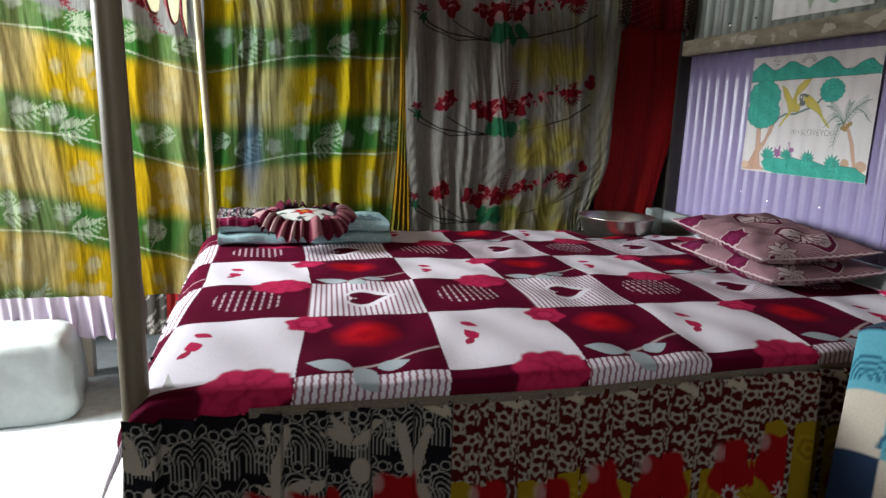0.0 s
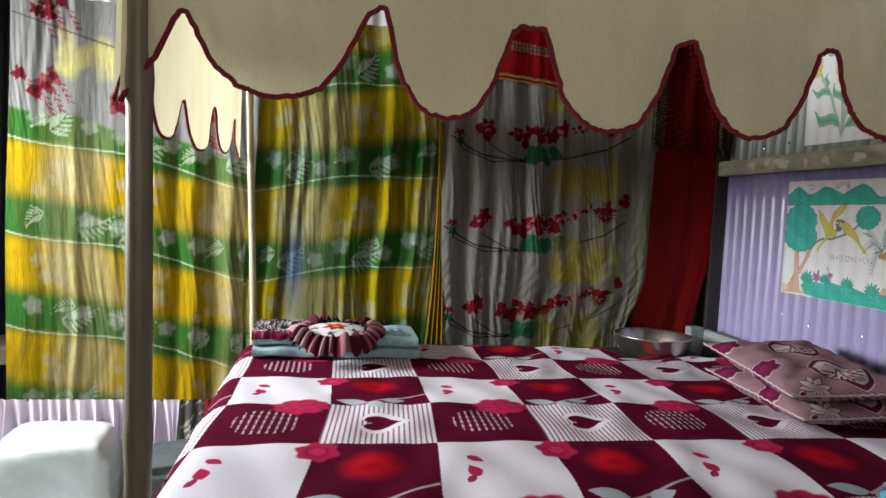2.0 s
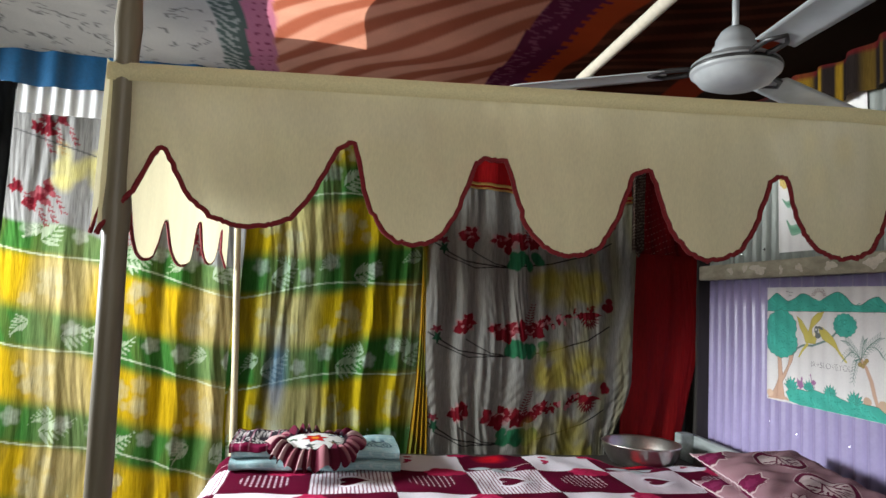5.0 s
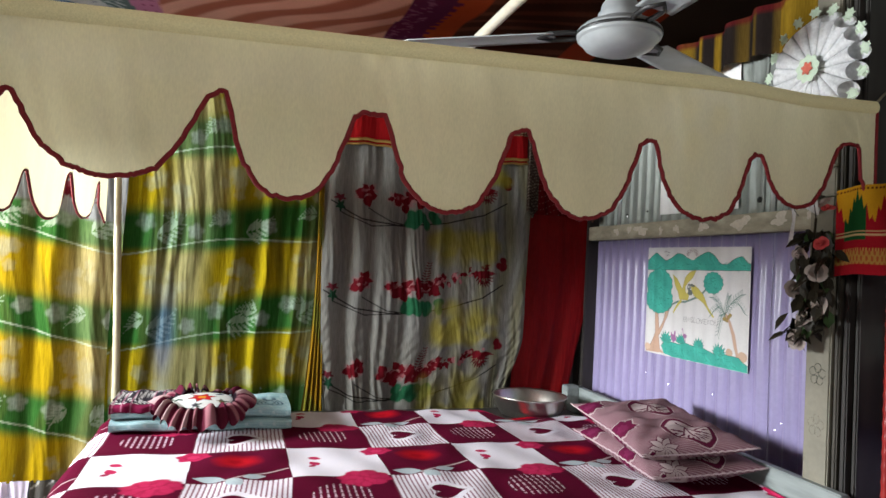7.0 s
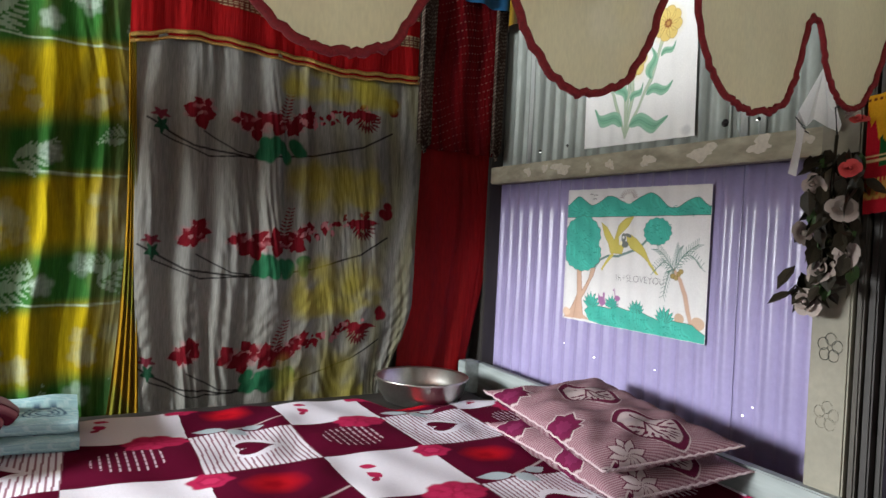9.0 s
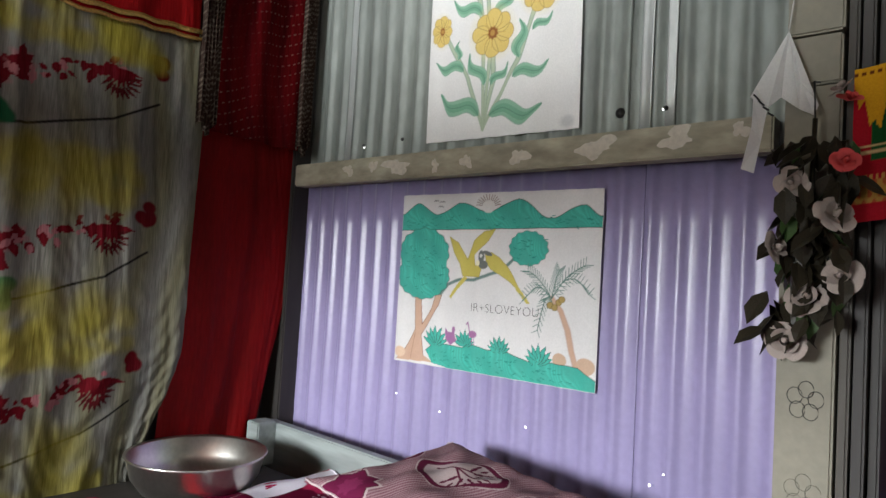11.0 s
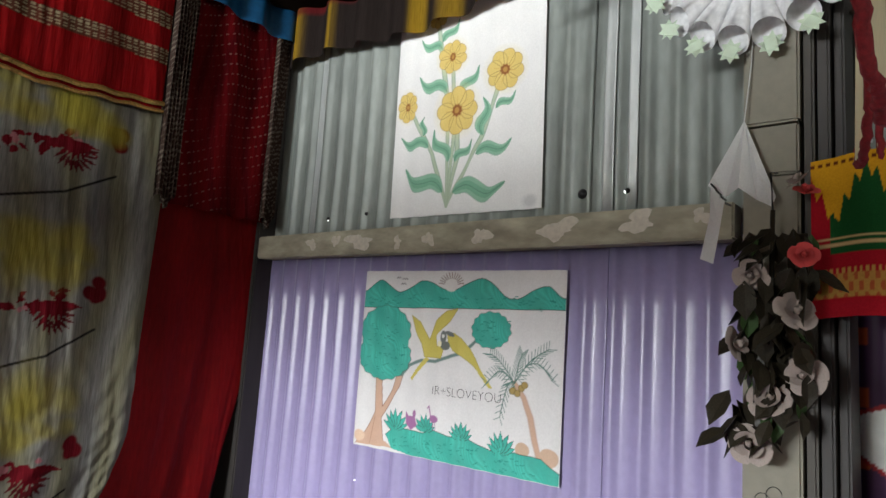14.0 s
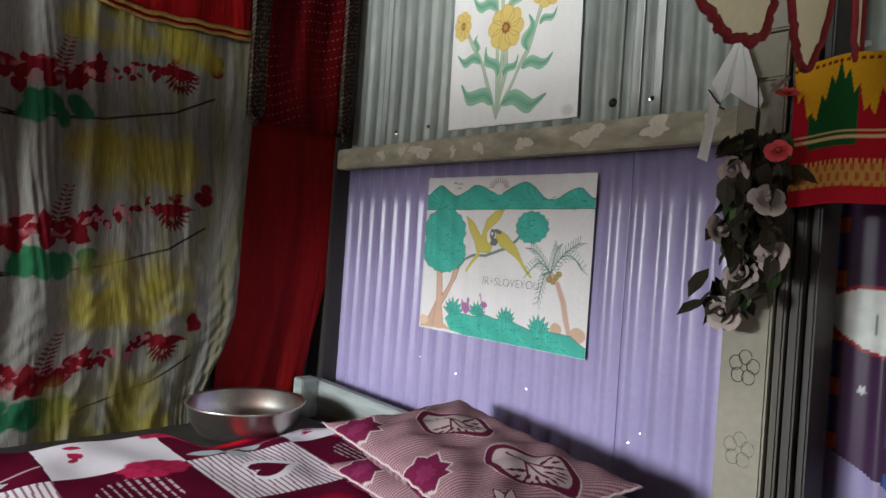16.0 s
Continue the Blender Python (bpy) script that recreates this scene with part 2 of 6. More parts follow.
class Print:
    """A painted surface: plane coordinates s, t in metres and one colour for each point."""

    def __init__(self, s, t, colour):
        self.s, self.t = s, t
        self.c = np.tile(np.array(colour, float), (len(s), 1))

    def mix(self, w, colour):
        w = np.clip(w, 0, 1)[:, None]
        self.c = self.c * (1 - w) + np.array(colour) * w
        return self

    def oval(self, x, y, rx, ry, colour, turn=0.0, soft=0.12, ripple=0.0, lobes=5, alpha=1.0):
        near = (abs(self.s - x) < max(rx, ry) * 1.4) & (abs(self.t - y) < max(rx, ry) * 1.4)
        if not near.any():
            return self
        ds, dt = self.s[near] - x, self.t[near] - y
        c, k = math.cos(turn), math.sin(turn)
        p, q = (c * ds + k * dt) / rx, (-k * ds + c * dt) / ry
        r = np.hypot(p, q) * (1 + ripple * np.sin(lobes * np.arctan2(q, p)))
        w = np.clip((1 - r) / soft + 0.5, 0, 1)[:, None] * alpha
        self.c[near] = self.c[near] * (1 - w) + np.array(colour) * w
        return self

    def line(self, pts, width, colour, alpha=1.0):
        pts = np.array(pts, float)
        pad = width * 2
        near = (self.s > pts[:, 0].min() - pad) & (self.s < pts[:, 0].max() + pad) & (self.t > pts[:, 1].min() - pad) & (self.t < pts[:, 1].max() + pad)
        if not near.any():
            return self
        s, t = self.s[near], self.t[near]
        best = np.full(len(s), 9.0)
        for a, b in zip(pts[:-1], pts[1:]):
            e = b - a
            k = np.clip(((s - a[0]) * e[0] + (t - a[1]) * e[1]) / (e @ e + 1e-12), 0, 1)
            best = np.minimum(best, np.hypot(s - a[0] - k * e[0], t - a[1] - k * e[1]))
        w = np.clip((width - best) / (width * 0.6) + 0.2, 0, 1)[:, None] * alpha
        self.c[near] = self.c[near] * (1 - w) + np.array(colour) * w
        return self

    def shape(self, pts, colour, alpha=1.0):
        pts = np.array(pts, float)
        near = (self.s > pts[:, 0].min()) & (self.s < pts[:, 0].max()) & (self.t > pts[:, 1].min()) & (self.t < pts[:, 1].max())
        if not near.any():
            return self
        s, t = self.s[near], self.t[near]
        inside = np.zeros(len(s), bool)
        for (x0, y0), (x1, y1) in zip(pts, np.roll(pts, -1, 0)):
            cross = (y0 > t) != (y1 > t)
            inside ^= cross & (s < (x1 - x0) * (t - y0) / (y1 - y0 + 1e-12) + x0)
        w = inside[:, None] * alpha
        self.c[near] = self.c[near] * (1 - w) + np.array(colour) * w
        return self

    def leaf(self, x, y, size, turn, colour, wide=0.32):
        k = np.linspace(0, 1, 9)
        half = wide * size * np.sin(np.pi * k ** 0.8)
        c, s = math.cos(turn), math.sin(turn)
        up = np.stack([k * size, half], 1)
        dn = np.stack([k * size, -half], 1)[::-1]
        p = np.concatenate([up, dn])
        return self.shape(np.stack([x + c * p[:, 0] - s * p[:, 1], y + s * p[:, 0] + c * p[:, 1]], 1), colour)


def smooth01(a, lo, hi):
    k = np.clip((a - lo) / (hi - lo), 0, 1)
    return k * k * (3 - 2 * k)


def ripple_noise(a, seed, n=7, lo=3.0, hi=30.0):
    """A sum of a few waves, for folds and uneven edges."""
    rng = np.random.default_rng(seed)
    out = np.zeros_like(a, dtype=float)
    for f, p, w in zip(rng.uniform(lo, hi, n), rng.uniform(0, 6.28, n), rng.uniform(0.4, 1, n)):
        out += w * np.sin(f * a + p)
    return out / n

# ---- the setting ----
WALL_X, BACK_Y = 2.19, 3.15
PITCH, RIB = 0.068, 0.005


def rib_wave(y):
    """The profile of the corrugated sheets."""
    w = np.cos(2 * np.pi * y / PITCH)
    return RIB * (1.0 - 2.0 * ((1 - w) / 2) ** 2.2)


def corrugated(name, y0, y1, z0, z1, mat, parent, x=WALL_X, label=""):
    n = int(abs(y1 - y0) / PITCH * 12) + 2

    def place(u, v):
        y = y0 + (y1 - y0) * u
        return x + rib_wave(y) + 0.002 * np.sin(9 * (z0 + (z1 - z0) * v)) * np.sin(4 * y), y, z0 + (z1 - z0) * v
    ob = sheet(name, n, 12, place, mat, parent, label)
    md = ob.modifiers.new("gauge", "SOLIDIFY")
    md.thickness, md.offset = 0.0015, 0
    return ob


ground = sheet("ground", 60, 60, lambda u, v: ((u - 0.5) * 240, (v - 0.5) * 240, -0.06 + 0 * u), M_GROUND)
tagged(ground, "bare trodden earth yard outside the house", "ground", kind="structure")
floor = block("floor", (-2.5, -2.7, -0.05), (2.3, 4.7, 0), M_FLOOR, bevel=0)
tagged(floor, "pale smooth cement floor of the room", "floor", kind="structure")

wall_east = thing("wall_east", (WALL_X, 1.5, 0), "corrugated tin wall painted lavender below a batten and bare grey above", "wall", kind="structure")
corrugated("painted_sheet", 3.12, 1.884, 0.0, 1.63, M_PURPLE, wall_east, label="lavender painted corrugated sheet")
corrugated("painted_sheet", 1.892, 0.3, 0.0, 1.63, M_PURPLE, wall_east, x=WALL_X + 0.004, label="lavender painted corrugated sheet")
corrugated("bare_sheet", 3.2, 1.93, 1.63, 2.75, M_GREYTIN, wall_east, label="weathered grey corrugated sheet")
corrugated("bare_sheet", 1.94, 0.3, 1.63, 2.75, M_GREYTIN, wall_east, x=WALL_X + 0.004, label="weathered grey corrugated sheet")
corrugated("bare_sheet", 0.3, -2.7, 0.0, 2.75, M_GREYTIN, wall_east, x=WALL_X + 0.006, label="weathered grey corrugated sheet")
for y0, y1, z0, z1 in ((2.93, 2.895, 1.69, 2.75), (1.905, 1.875, 1.69, 2.75), (1.845, 1.822, 1.69, 2.75)):
    corrugated("sheet_lap", y0, y1, z0, z1, M_BRIGHTTIN, wall_east, x=WALL_X - 0.003, label="bright galvanised edge of an overlapping sheet")
settle(wall_east)

wall_north = block("wall_north", (-0.15, 3.22, 0), (2.3, 3.27, 2.75), M_UNLITTIN, bevel=0)
tagged(wall_north, "tin wall behind the hung curtains, coloured dark for shade", "wall", kind="structure")
wall_far = thing("wall_far", (-1.5, 4.6, 0), "corrugated tin wall of the back space, coloured dark as unlit", "wall", kind="structure")
sheet("tin_sheet", 420, 6, lambda u, v: (-2.5 + 4.8 * u, 4.6 + 0.008 * np.cos(92 * u * 4.8), 2.75 * v), M_UNLITTIN, wall_far)
settle(wall_far)
wall_west = thing("wall_west", (-2.45, 1, 0), "unseen tin wall with an open doorway, darkened to cut bounce", "wall", kind="structure")
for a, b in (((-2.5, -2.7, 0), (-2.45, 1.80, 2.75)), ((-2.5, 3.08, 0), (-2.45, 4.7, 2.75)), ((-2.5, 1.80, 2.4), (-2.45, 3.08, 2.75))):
    block("wall_panel", a, b, M_UNLITTIN, wall_west, bevel=0)
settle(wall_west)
# unseen wall; its opening is made up to carry the front fill
wall_south = thing("wall_south", (0, -2.7, 0), "unseen dark tin wall with an opening made for the front fill", "wall", kind="structure")
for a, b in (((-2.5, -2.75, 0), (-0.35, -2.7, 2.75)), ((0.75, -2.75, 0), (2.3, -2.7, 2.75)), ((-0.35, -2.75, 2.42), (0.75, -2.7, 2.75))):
    block("wall_panel", a, b, M_UNLITTIN, wall_south, bevel=0)
settle(wall_south)

# unseen roof; hole and plastic are added so sun brightens the ceiling cloth
roof = thing("roof", (0, 1, 2.8), "unseen tin roof with a hole added to light the ceiling cloth", "roof", kind="structure")
for a, b in (((-2.6, -2.8, 2.86), (2.4, 1.2, 2.88)), ((-2.6, 2.95, 2.86), (2.4, 4.8, 2.88)), ((-2.6, 1.2, 2.86), (-0.46, 2.95, 2.88)), ((-0.08, 1.2, 2.86), (2.4, 2.95, 2.88))):
    block("roof_sheet", a, b, M_TINROOF, roof, bevel=0)
block("hole_diffuser", (-0.46, 2.60, 2.862), (-0.08, 2.95, 2.866), material("clouded_plastic", (0.75, 0.75, 0.75), 0.6, grain=0.1, translucent=0.9), roof, "clouded plastic sheet added to dim the sun in the hole", bevel=0)
settle(roof)

# cloth ceiling: printed lengths sewn together
C_ORANGE = (0.82, 0.40, 0.28)


def ceiling_paint(u, v):
    x, y = -2.45 + 4.65 * u, -2.7 + 5.9 * v
    p = Print(x, y, (0.60, 0.57, 0.53))
    edge = x + 0.05 * (y - 2.3) + 0.006 * np.sin(22 * y)
    rng = np.random.default_rng(4)
    for _ in range(260):
        a, b = rng.uniform(-1.6, -0.25), rng.uniform(1.6, 3.2)
        t = rng.uniform(0, 6.28)
        p.line([(a, b), (a + 0.03 * math.cos(t), b + 0.03 * math.sin(t)), (a + 0.045 * math.cos(t + 0.8), b + 0.045 * math.sin(t + 0.8))], 0.005, (0.12, 0.11, 0.11), 0.75)
    p.mix((edge > -0.25).astype(float), (0.12, 0.16, 0.14))
    p.mix(((edge > -0.25) & (edge < -0.17) & (np.sin(90 * y + 5 * np.sin(40 * x)) + 0.6 * np.sin(160 * x) > 0.2)).astype(float), (0.42, 0.44, 0.40))
    p.mix((edge > -0.14).astype(float), (0.56, 0.20, 0.30))
    dots = (abs((edge * 26) % 1 - 0.5) < 0.16) & (abs((y * 14) % 1 - 0.5) < 0.14)
    p.mix((dots & (edge > -0.13)).astype(float), (0.28, 0.06, 0.12))
    red = smooth01(edge, -0.035, -0.02)
    p.mix(red, C_ORANGE)
    stripe = smooth01(np.sin(2 * np.pi * (y + 1.24 * x) / 0.25), -0.25, 0.45)
    p.mix(red * stripe, (0.46, 0.14, 0.08))
    right = x + 0.03 * (y - 2.3)
    p.mix((right > 0.90).astype(float), (0.15, 0.025, 0.07))
    lace = (np.sin(75 * right + 3 * np.sin(60 * y)) * np.sin(80 * y) > 0.35) & (right > 0.905) & (right < 1.0)
    p.mix(lace.astype(float), (0.30, 0.09, 0.15))
    p.mix((right > 1.08 + 0.012 * np.sign(np.sin(110 * y))).astype(float), (0.50, 0.075, 0.02))
    brown = smooth01(right, 1.19, 1.2)
    p.mix(brown, (0.085, 0.028, 0.016))
    p.mix(brown * smooth01(np.sin(2 * np.pi * (y + 0.5 * x) / 0.13), 0.2, 0.6), (0.16, 0.05, 0.028))
    p.mix((right > 1.72).astype(float), (0.36, 0.05, 0.02))
    p.mix((right > 1.86).astype(float), (0.05, 0.03, 0.02))
    return p.c


def ceiling_place(u, v):
    x, y = -2.45 + 4.65 * u, -2.7 + 5.9 * v
    return x, y, 2.46 + 0.02 * np.sin(5 * x + 1) * np.sin(3 * y) + 0.012 * np.sin(11 * y + 3 * x)


ceiling = sheet("ceiling", 420, 540, ceiling_place, material("ceiling_cloth", attribute="print", rough=0.9, grain=0.1, grain_scale=250, stain=0.12, stain_scale=4, translucent=0.82, spec=0.05), paint=ceiling_paint)
tagged(ceiling, "ceiling of sewn printed sari cloths, white floral and rust striped", "ceiling", kind="structure")

# batten, post and corner timbers of the east wall
batten = thing("wall_batten", (2.13, 2.4, 1.65), "horizontal wooden wall batten with flaking beige paint", "batten", kind="structure")
rail = block("rail", (2.125, 1.60, 1.612), (2.175, 3.13, 1.685), M_RAIL, batten, bevel=0.004)
for k, (a, b, z, h) in enumerate(((2.62, 0.10, 1.648, 0.022), (2.36, 0.035, 1.645, 0.02), (2.19, 0.05, 1.645, 0.022), (1.98, 0.09, 1.65, 0.024), (1.79, 0.075, 1.655, 0.022), (2.47, 0.03, 1.64, 0.016), (2.83, 0.05, 1.65, 0.015), (1.66, 0.03, 1.66, 0.018), (2.72, 0.03, 1.655, 0.02))):
    ang = np.linspace(0, 2 * np.pi, 26, endpoint=False)
    r = 0.95 + 0.28 * np.sin(2 * ang + k) + 0.2 * np.sin(3 * ang + 2.3 * k) + 0.14 * np.sin(5 * ang + k * k) + 0.08 * np.sin(9 * ang + 5 * k)
    verts = [(2.1235, a + b * 0.5 * math.cos(t) * q, z + h * math.sin(t) * q) for t, q in zip(ang, r)]
    mesh_object("bare_patch", verts, [tuple(range(26))], M_FLAKE, batten, smooth=False)
settle(batten)

post = thing("wall_post", (2.08, 1.49, 0), "upright wall post of beige painted boards with pencilled flowers", "post", kind="structure")
block("board", (2.01, 1.466, 0), (2.14, 1.555, 1.697), M_POST, post)
block("board", (2.01, 1.466, 1.79), (2.14, 1.555, 2.75), M_POST, post)
block("board", (2.013, 1.468, 1.70), (2.14, 1.553, 1.787), M_POST, post)
block("edge_strip", (2.02, 1.446, 0), (2.14, 1.462, 2.75), M_STRIP, post)
block("edge_strip", (2.03, 1.424, 0), (2.14, 1.443, 2.75), M_DARKWOOD, post)
block("dark_timber", (2.05, 1.405, 0), (2.16, 1.421, 2.75), M_DARKWOOD, post)
for zc in (1.155, 1.0):
    for k in range(5):
        t = 2 * math.pi * k / 5 + 0.4
        ring = [(2.0085, 1.508 + 0.017 * math.cos(t) + 0.012 * math.cos(q), zc + 0.02 * math.sin(t) + 0.014 * math.sin(q)) for q in np.linspace(0, 2 * np.pi, 15)]
        tube("pencilled_petal", ring, 0.0006 if zc > 1.1 else 0.0003, M_INK, post, sides=4)
settle(post)
corner = block("corner_timber", (2.12, 3.10, 0), (2.2, 3.2, 2.75), M_DARKWOOD)
tagged(corner, "dark corner timber of the tin house", "timber", kind="structure")

# bolts and nail holes of the sheets
def bolt(y, z, r):
    ob = lathe("sheet_bolt", [(0.0001, 0.006), (r * 0.5, 0.006), (r * 0.55, 0.002), (r, 0.001), (r, 0)], M_BLACK, sides=14)
    ob.matrix_world = pose(WALL_X - RIB - 0.002, y, z, 0, -90, 0)
    return tagged(ob, "dark rubber washer with a bright nail in the sheet", "bolt", "sheet bolts", "structure")


for y, z, r in ((1.95, 1.742, 0.012), (2.66, 1.745, 0.006), (2.83, 1.74, 0.006), (1.84, 1.74, 0.006)):
    bolt(y, z, r)

# ---- bed ----
BED_X0, BED_X1, BED_Y0, BED_Y1, BED_Z = -0.15, 2.07, 1.265, 2.925, 0.75
MAROON, WHITE, PINKROSE, REDROSE, PALELEAF = (0.085, 0.0025, 0.018), (0.71, 0.67, 0.73), (0.42, 0.018, 0.075), (0.42, 0.005, 0.012), (0.38, 0.44, 0.47)


def sheet_cell(x, y):
    """Place on the bedspread in squares of its print."""
    v = np.interp(y, [0.9, 1.295, 1.676, 2.02, 2.339, 2.66, 3.3], [-2.05, -1, 0, 1, 2, 3, 5])
    u = 1 + (x - 0.472 - np.interp(v, [-2, -1, 0, 1, 2, 5], [-0.1, -0.047, 0, 0.034, 0.037, 0.06])) / 0.309
    return u, v


def bedspread_colour(x, y):
    u, v = sheet_cell(x, y)
    iu, iv = np.floor(u).astype(int), np.floor(v).astype(int)
    white = (iu + iv) % 2 == 0
    p = Print(u, v, MAROON)
    p.mix(white.astype(float), WHITE)
    heart_cell = white & (iv % 2 == 0)
    p.mix((heart_cell & ((u * 21 + 0.1 * v) % 1 < 0.36)).astype(float) * 0.85, (0.17, 0.02, 0.05))
    for a in range(int(u.min()) - 1, int(u.max()) + 2):
        for b in range(int(v.min()) - 1, int(v.max()) + 2):
            even = (a + b) % 2 == 0
            if even and b % 2 == 0:
                hx, hy = a + 0.50, b + 0.5
                s = np.linspace(0, 2 * np.pi, 40)
                q = np.stack([13 * np.cos(s) - 5 * np.cos(2 * s) - 2 * np.cos(3 * s) - np.cos(4 * s), 16 * np.sin(s) ** 3], 1) / 17
                heart = np.stack([-q[:, 0], q[:, 1]], 1)
                p.shape([(hx + 0.03 + 0.29 * i, hy + 0.25 * j) for i, j in heart], WHITE)
                p.shape([(hx + 0.21 * i, hy + 0.17 * j) for i, j in heart], MAROON)
            elif even:
                p.leaf(a + 0.22, b + 0.72, 0.16, -0.5, PINKROSE, 0.3).leaf(a + 0.30, b + 0.42, 0.17, 2.0, PINKROSE, 0.34)
                p.leaf(a + 0.2, b + 0.35, 0.12, 0.9, (0.3, 0.02, 0.06), 0.3)
            elif b % 2 == 0:
                grid_u, grid_v = u - a, v - b
                zone = ((grid_u - 0.48) / 0.30) ** 2 + ((grid_v - 0.5) / 0.30) ** 2 < 1
                p.mix((zone & ((grid_u * 15 + 0.4 * grid_v) % 1 < 0.30) & ((grid_v * 9) % 1 < 0.8)).astype(float), (0.50, 0.36, 0.42))
            else:
                p.oval(a + 0.47, b + 0.62, 0.20, 0.17, REDROSE, soft=0.95, ripple=0.035, lobes=6)
                p.oval(a + 0.45, b + 0.60, 0.08, 0.06, (0.24, 0.0, 0.008), soft=0.8, ripple=0.2, lobes=5, alpha=0.6)
                p.line([(a + 0.35, b + 0.04), (a + 0.62, b + 0.16), (a + 0.98, b + 0.34)], 0.016, (0.45, 0.36, 0.36))
                p.leaf(a + 0.36, b + 0.06, 0.32, 2.85, PALELEAF, 0.25).leaf(a + 0.38, b + 0.06, 0.24, -0.9, PALELEAF, 0.35).leaf(a + 0.52, b + 0.08, 0.24, 0.25, PALELEAF, 0.3)
    for a in range(int(u.min()) - 1, int(u.max()) + 2):
        for b in range(int(v.min()) - 1, int(v.max()) + 2):
            if (a + b) % 2 and b % 2 == 0:
                cx, cy = a + 0.72, b + 0.93
                p.oval(cx, cy, 0.27, 0.19, PINKROSE, soft=0.12, ripple=0.08, lobes=8)
                for ring_r, count, size in ((0.66, 7, 0.085), (0.38, 5, 0.07), (0.12, 3, 0.05)):
                    for k in range(count):
                        q = 6.283 * k / count + 1.7 * ring_r + 0.9 * a
                        px, py = cx + 0.27 * ring_r * math.cos(q), cy + 0.19 * ring_r * math.sin(q)
                        p.oval(px, py, size, 0.75 * size, (0.27, 0.010, 0.045), turn=q, soft=0.5, alpha=0.75)
                        p.oval(px + 0.012 * math.cos(q), py + 0.012 * math.sin(q), 0.84 * size, 0.6 * size, (0.46, 0.022, 0.085), turn=q, soft=0.5, alpha=0.9)
            if (a + b) % 2 and b % 2 == 1:
                for r, c in ((1, PINKROSE), (0.6, (0.34, 0.012, 0.06)), (0.4, (0.5, 0.03, 0.1))):
                    p.oval(a + 0.02, b + 0.86, 0.17 * r, 0.15 * r, c, soft=0.15, ripple=0.1, lobes=6)
    return p.c


bed = thing("bed", (0.96, 2.1, 0), "wooden bed with a high platform and a blue-grey head plank", "bed")
block("platform", (-0.13, 1.32, 0.58), (1.99, 3.08, 0.722), M_DARKWOOD, bed)
block("mattress", (-0.13, 1.30, 0.722), (1.50, 2.905, 0.738), M_WHITECLOTH, bed, bevel=0.005)
for x, y in ((-0.08, 1.38), (1.98, 1.38), (-0.08, 3.0), (1.98, 3.0)):
    block("leg", (x - 0.04, y - 0.04, 0), (x + 0.04, y + 0.04, 0.58), M_DARKWOOD, bed)
def plank_x(y):
    """The inner face of the head plank, which stands a little askew."""
    return 1.978 + (y - 1.38) * 0.055


hb = block("head_plank", (-0.02, 1.385, 0.56), (0.015, 3.10, 0.83), M_GREYWOOD, bed, "weathered blue-grey head plank")
for v in hb.data.vertices:
    v.co.x += plank_x(v.co.y) + 0.02
block("head_cap", (2.0, 3.035, 0.70), (2.07, 3.098, 0.838), M_GREYWOOD, bed)
block("mattress_end", (1.50, 1.30, 0.722), (1.95, 2.735, 0.738), M_WHITECLOTH, bed, bevel=0.005)
settle(bed)


def bedspread_place(u, v):
    """v runs from the hem at the front over the edge to the back; u from the left end, with its overhang, to the head."""
    s = BED_X0 - 0.16 + (BED_X1 - BED_X0 + 0.15) * u
    t = BED_Y0 - 0.05 + (BED_Y1 - BED_Y0 + 0.05) * v
    wrinkle = 0.0035 * np.sin(9 * s + 3 * np.sin(4 * t)) * np.sin(7 * t + 1) + 0.002 * np.sin(31 * s + 11 * t) + 0.0022 * np.sin(17 * t - 22 * s + 2 * np.sin(9 * s))
    front = np.clip(BED_Y0 - t, 0, 1)
    left = np.clip(BED_X0 - s, 0, 1)
    z = BED_Z + wrinkle + 0.004 * np.sin(3 * s)
    z = z - front * 0.95 - left * 0.9
    z = z - 0.012 * np.exp(-np.clip(t - BED_Y0, 0, 1) / 0.03) - 0.015 * np.exp(-np.clip(s - BED_X0, 0, 1) / 0.03)
    y = np.maximum(t, BED_Y0 - 0.004 - 0.1 * front)
    x = np.maximum(s, BED_X0 - 0.02 - 0.35 * left + 0.01 * np.sin(25 * t) * np.clip(left * 10, 0, 1))
    over = np.clip(x - plank_x(t) + 0.012, 0, 1)
    x = x - over
    z = z + 0.25 * over * (1 - over * 6)
    y = np.where(y > 2.70, 2.70 + (y - 2.70) * (1 - 0.78 * smooth01(s, 1.47, 1.545)), y)
    return x, y - 0.012 * np.sin(3.1 * s), z


def bedspread_paint(u, v):
    s = BED_X0 - 0.16 + (BED_X1 - BED_X0 + 0.15) * u
    t = BED_Y0 - 0.05 + (BED_Y1 - BED_Y0 + 0.05) * v
    return bedspread_colour(s, t)


spread = sheet("bedspread", 920, 660, bedspread_place, M_PRINT, paint=bedspread_paint)
tagged(spread, "maroon and white checked bedspread printed with hearts and roses", "bedspread")
sheet("braid", 200, 5, lambda u, v: (0.03 + 1.94 * u, BED_Y0 - 0.016 - 0.012 * np.sin(3.1 * (0.03 + 1.94 * u)) - 0.002 * np.sin(np.pi * v), 0.690 + 0.02 * v + 0.003 * np.sin(14 * u)), M_BRAID, spread, "glittering metallic braid along the hem")

# pleated skirt round the bed front and end
BLACK, CREAM = (0.010, 0.010, 0.013), (0.44, 0.38, 0.31)
PLEAT = 0.078


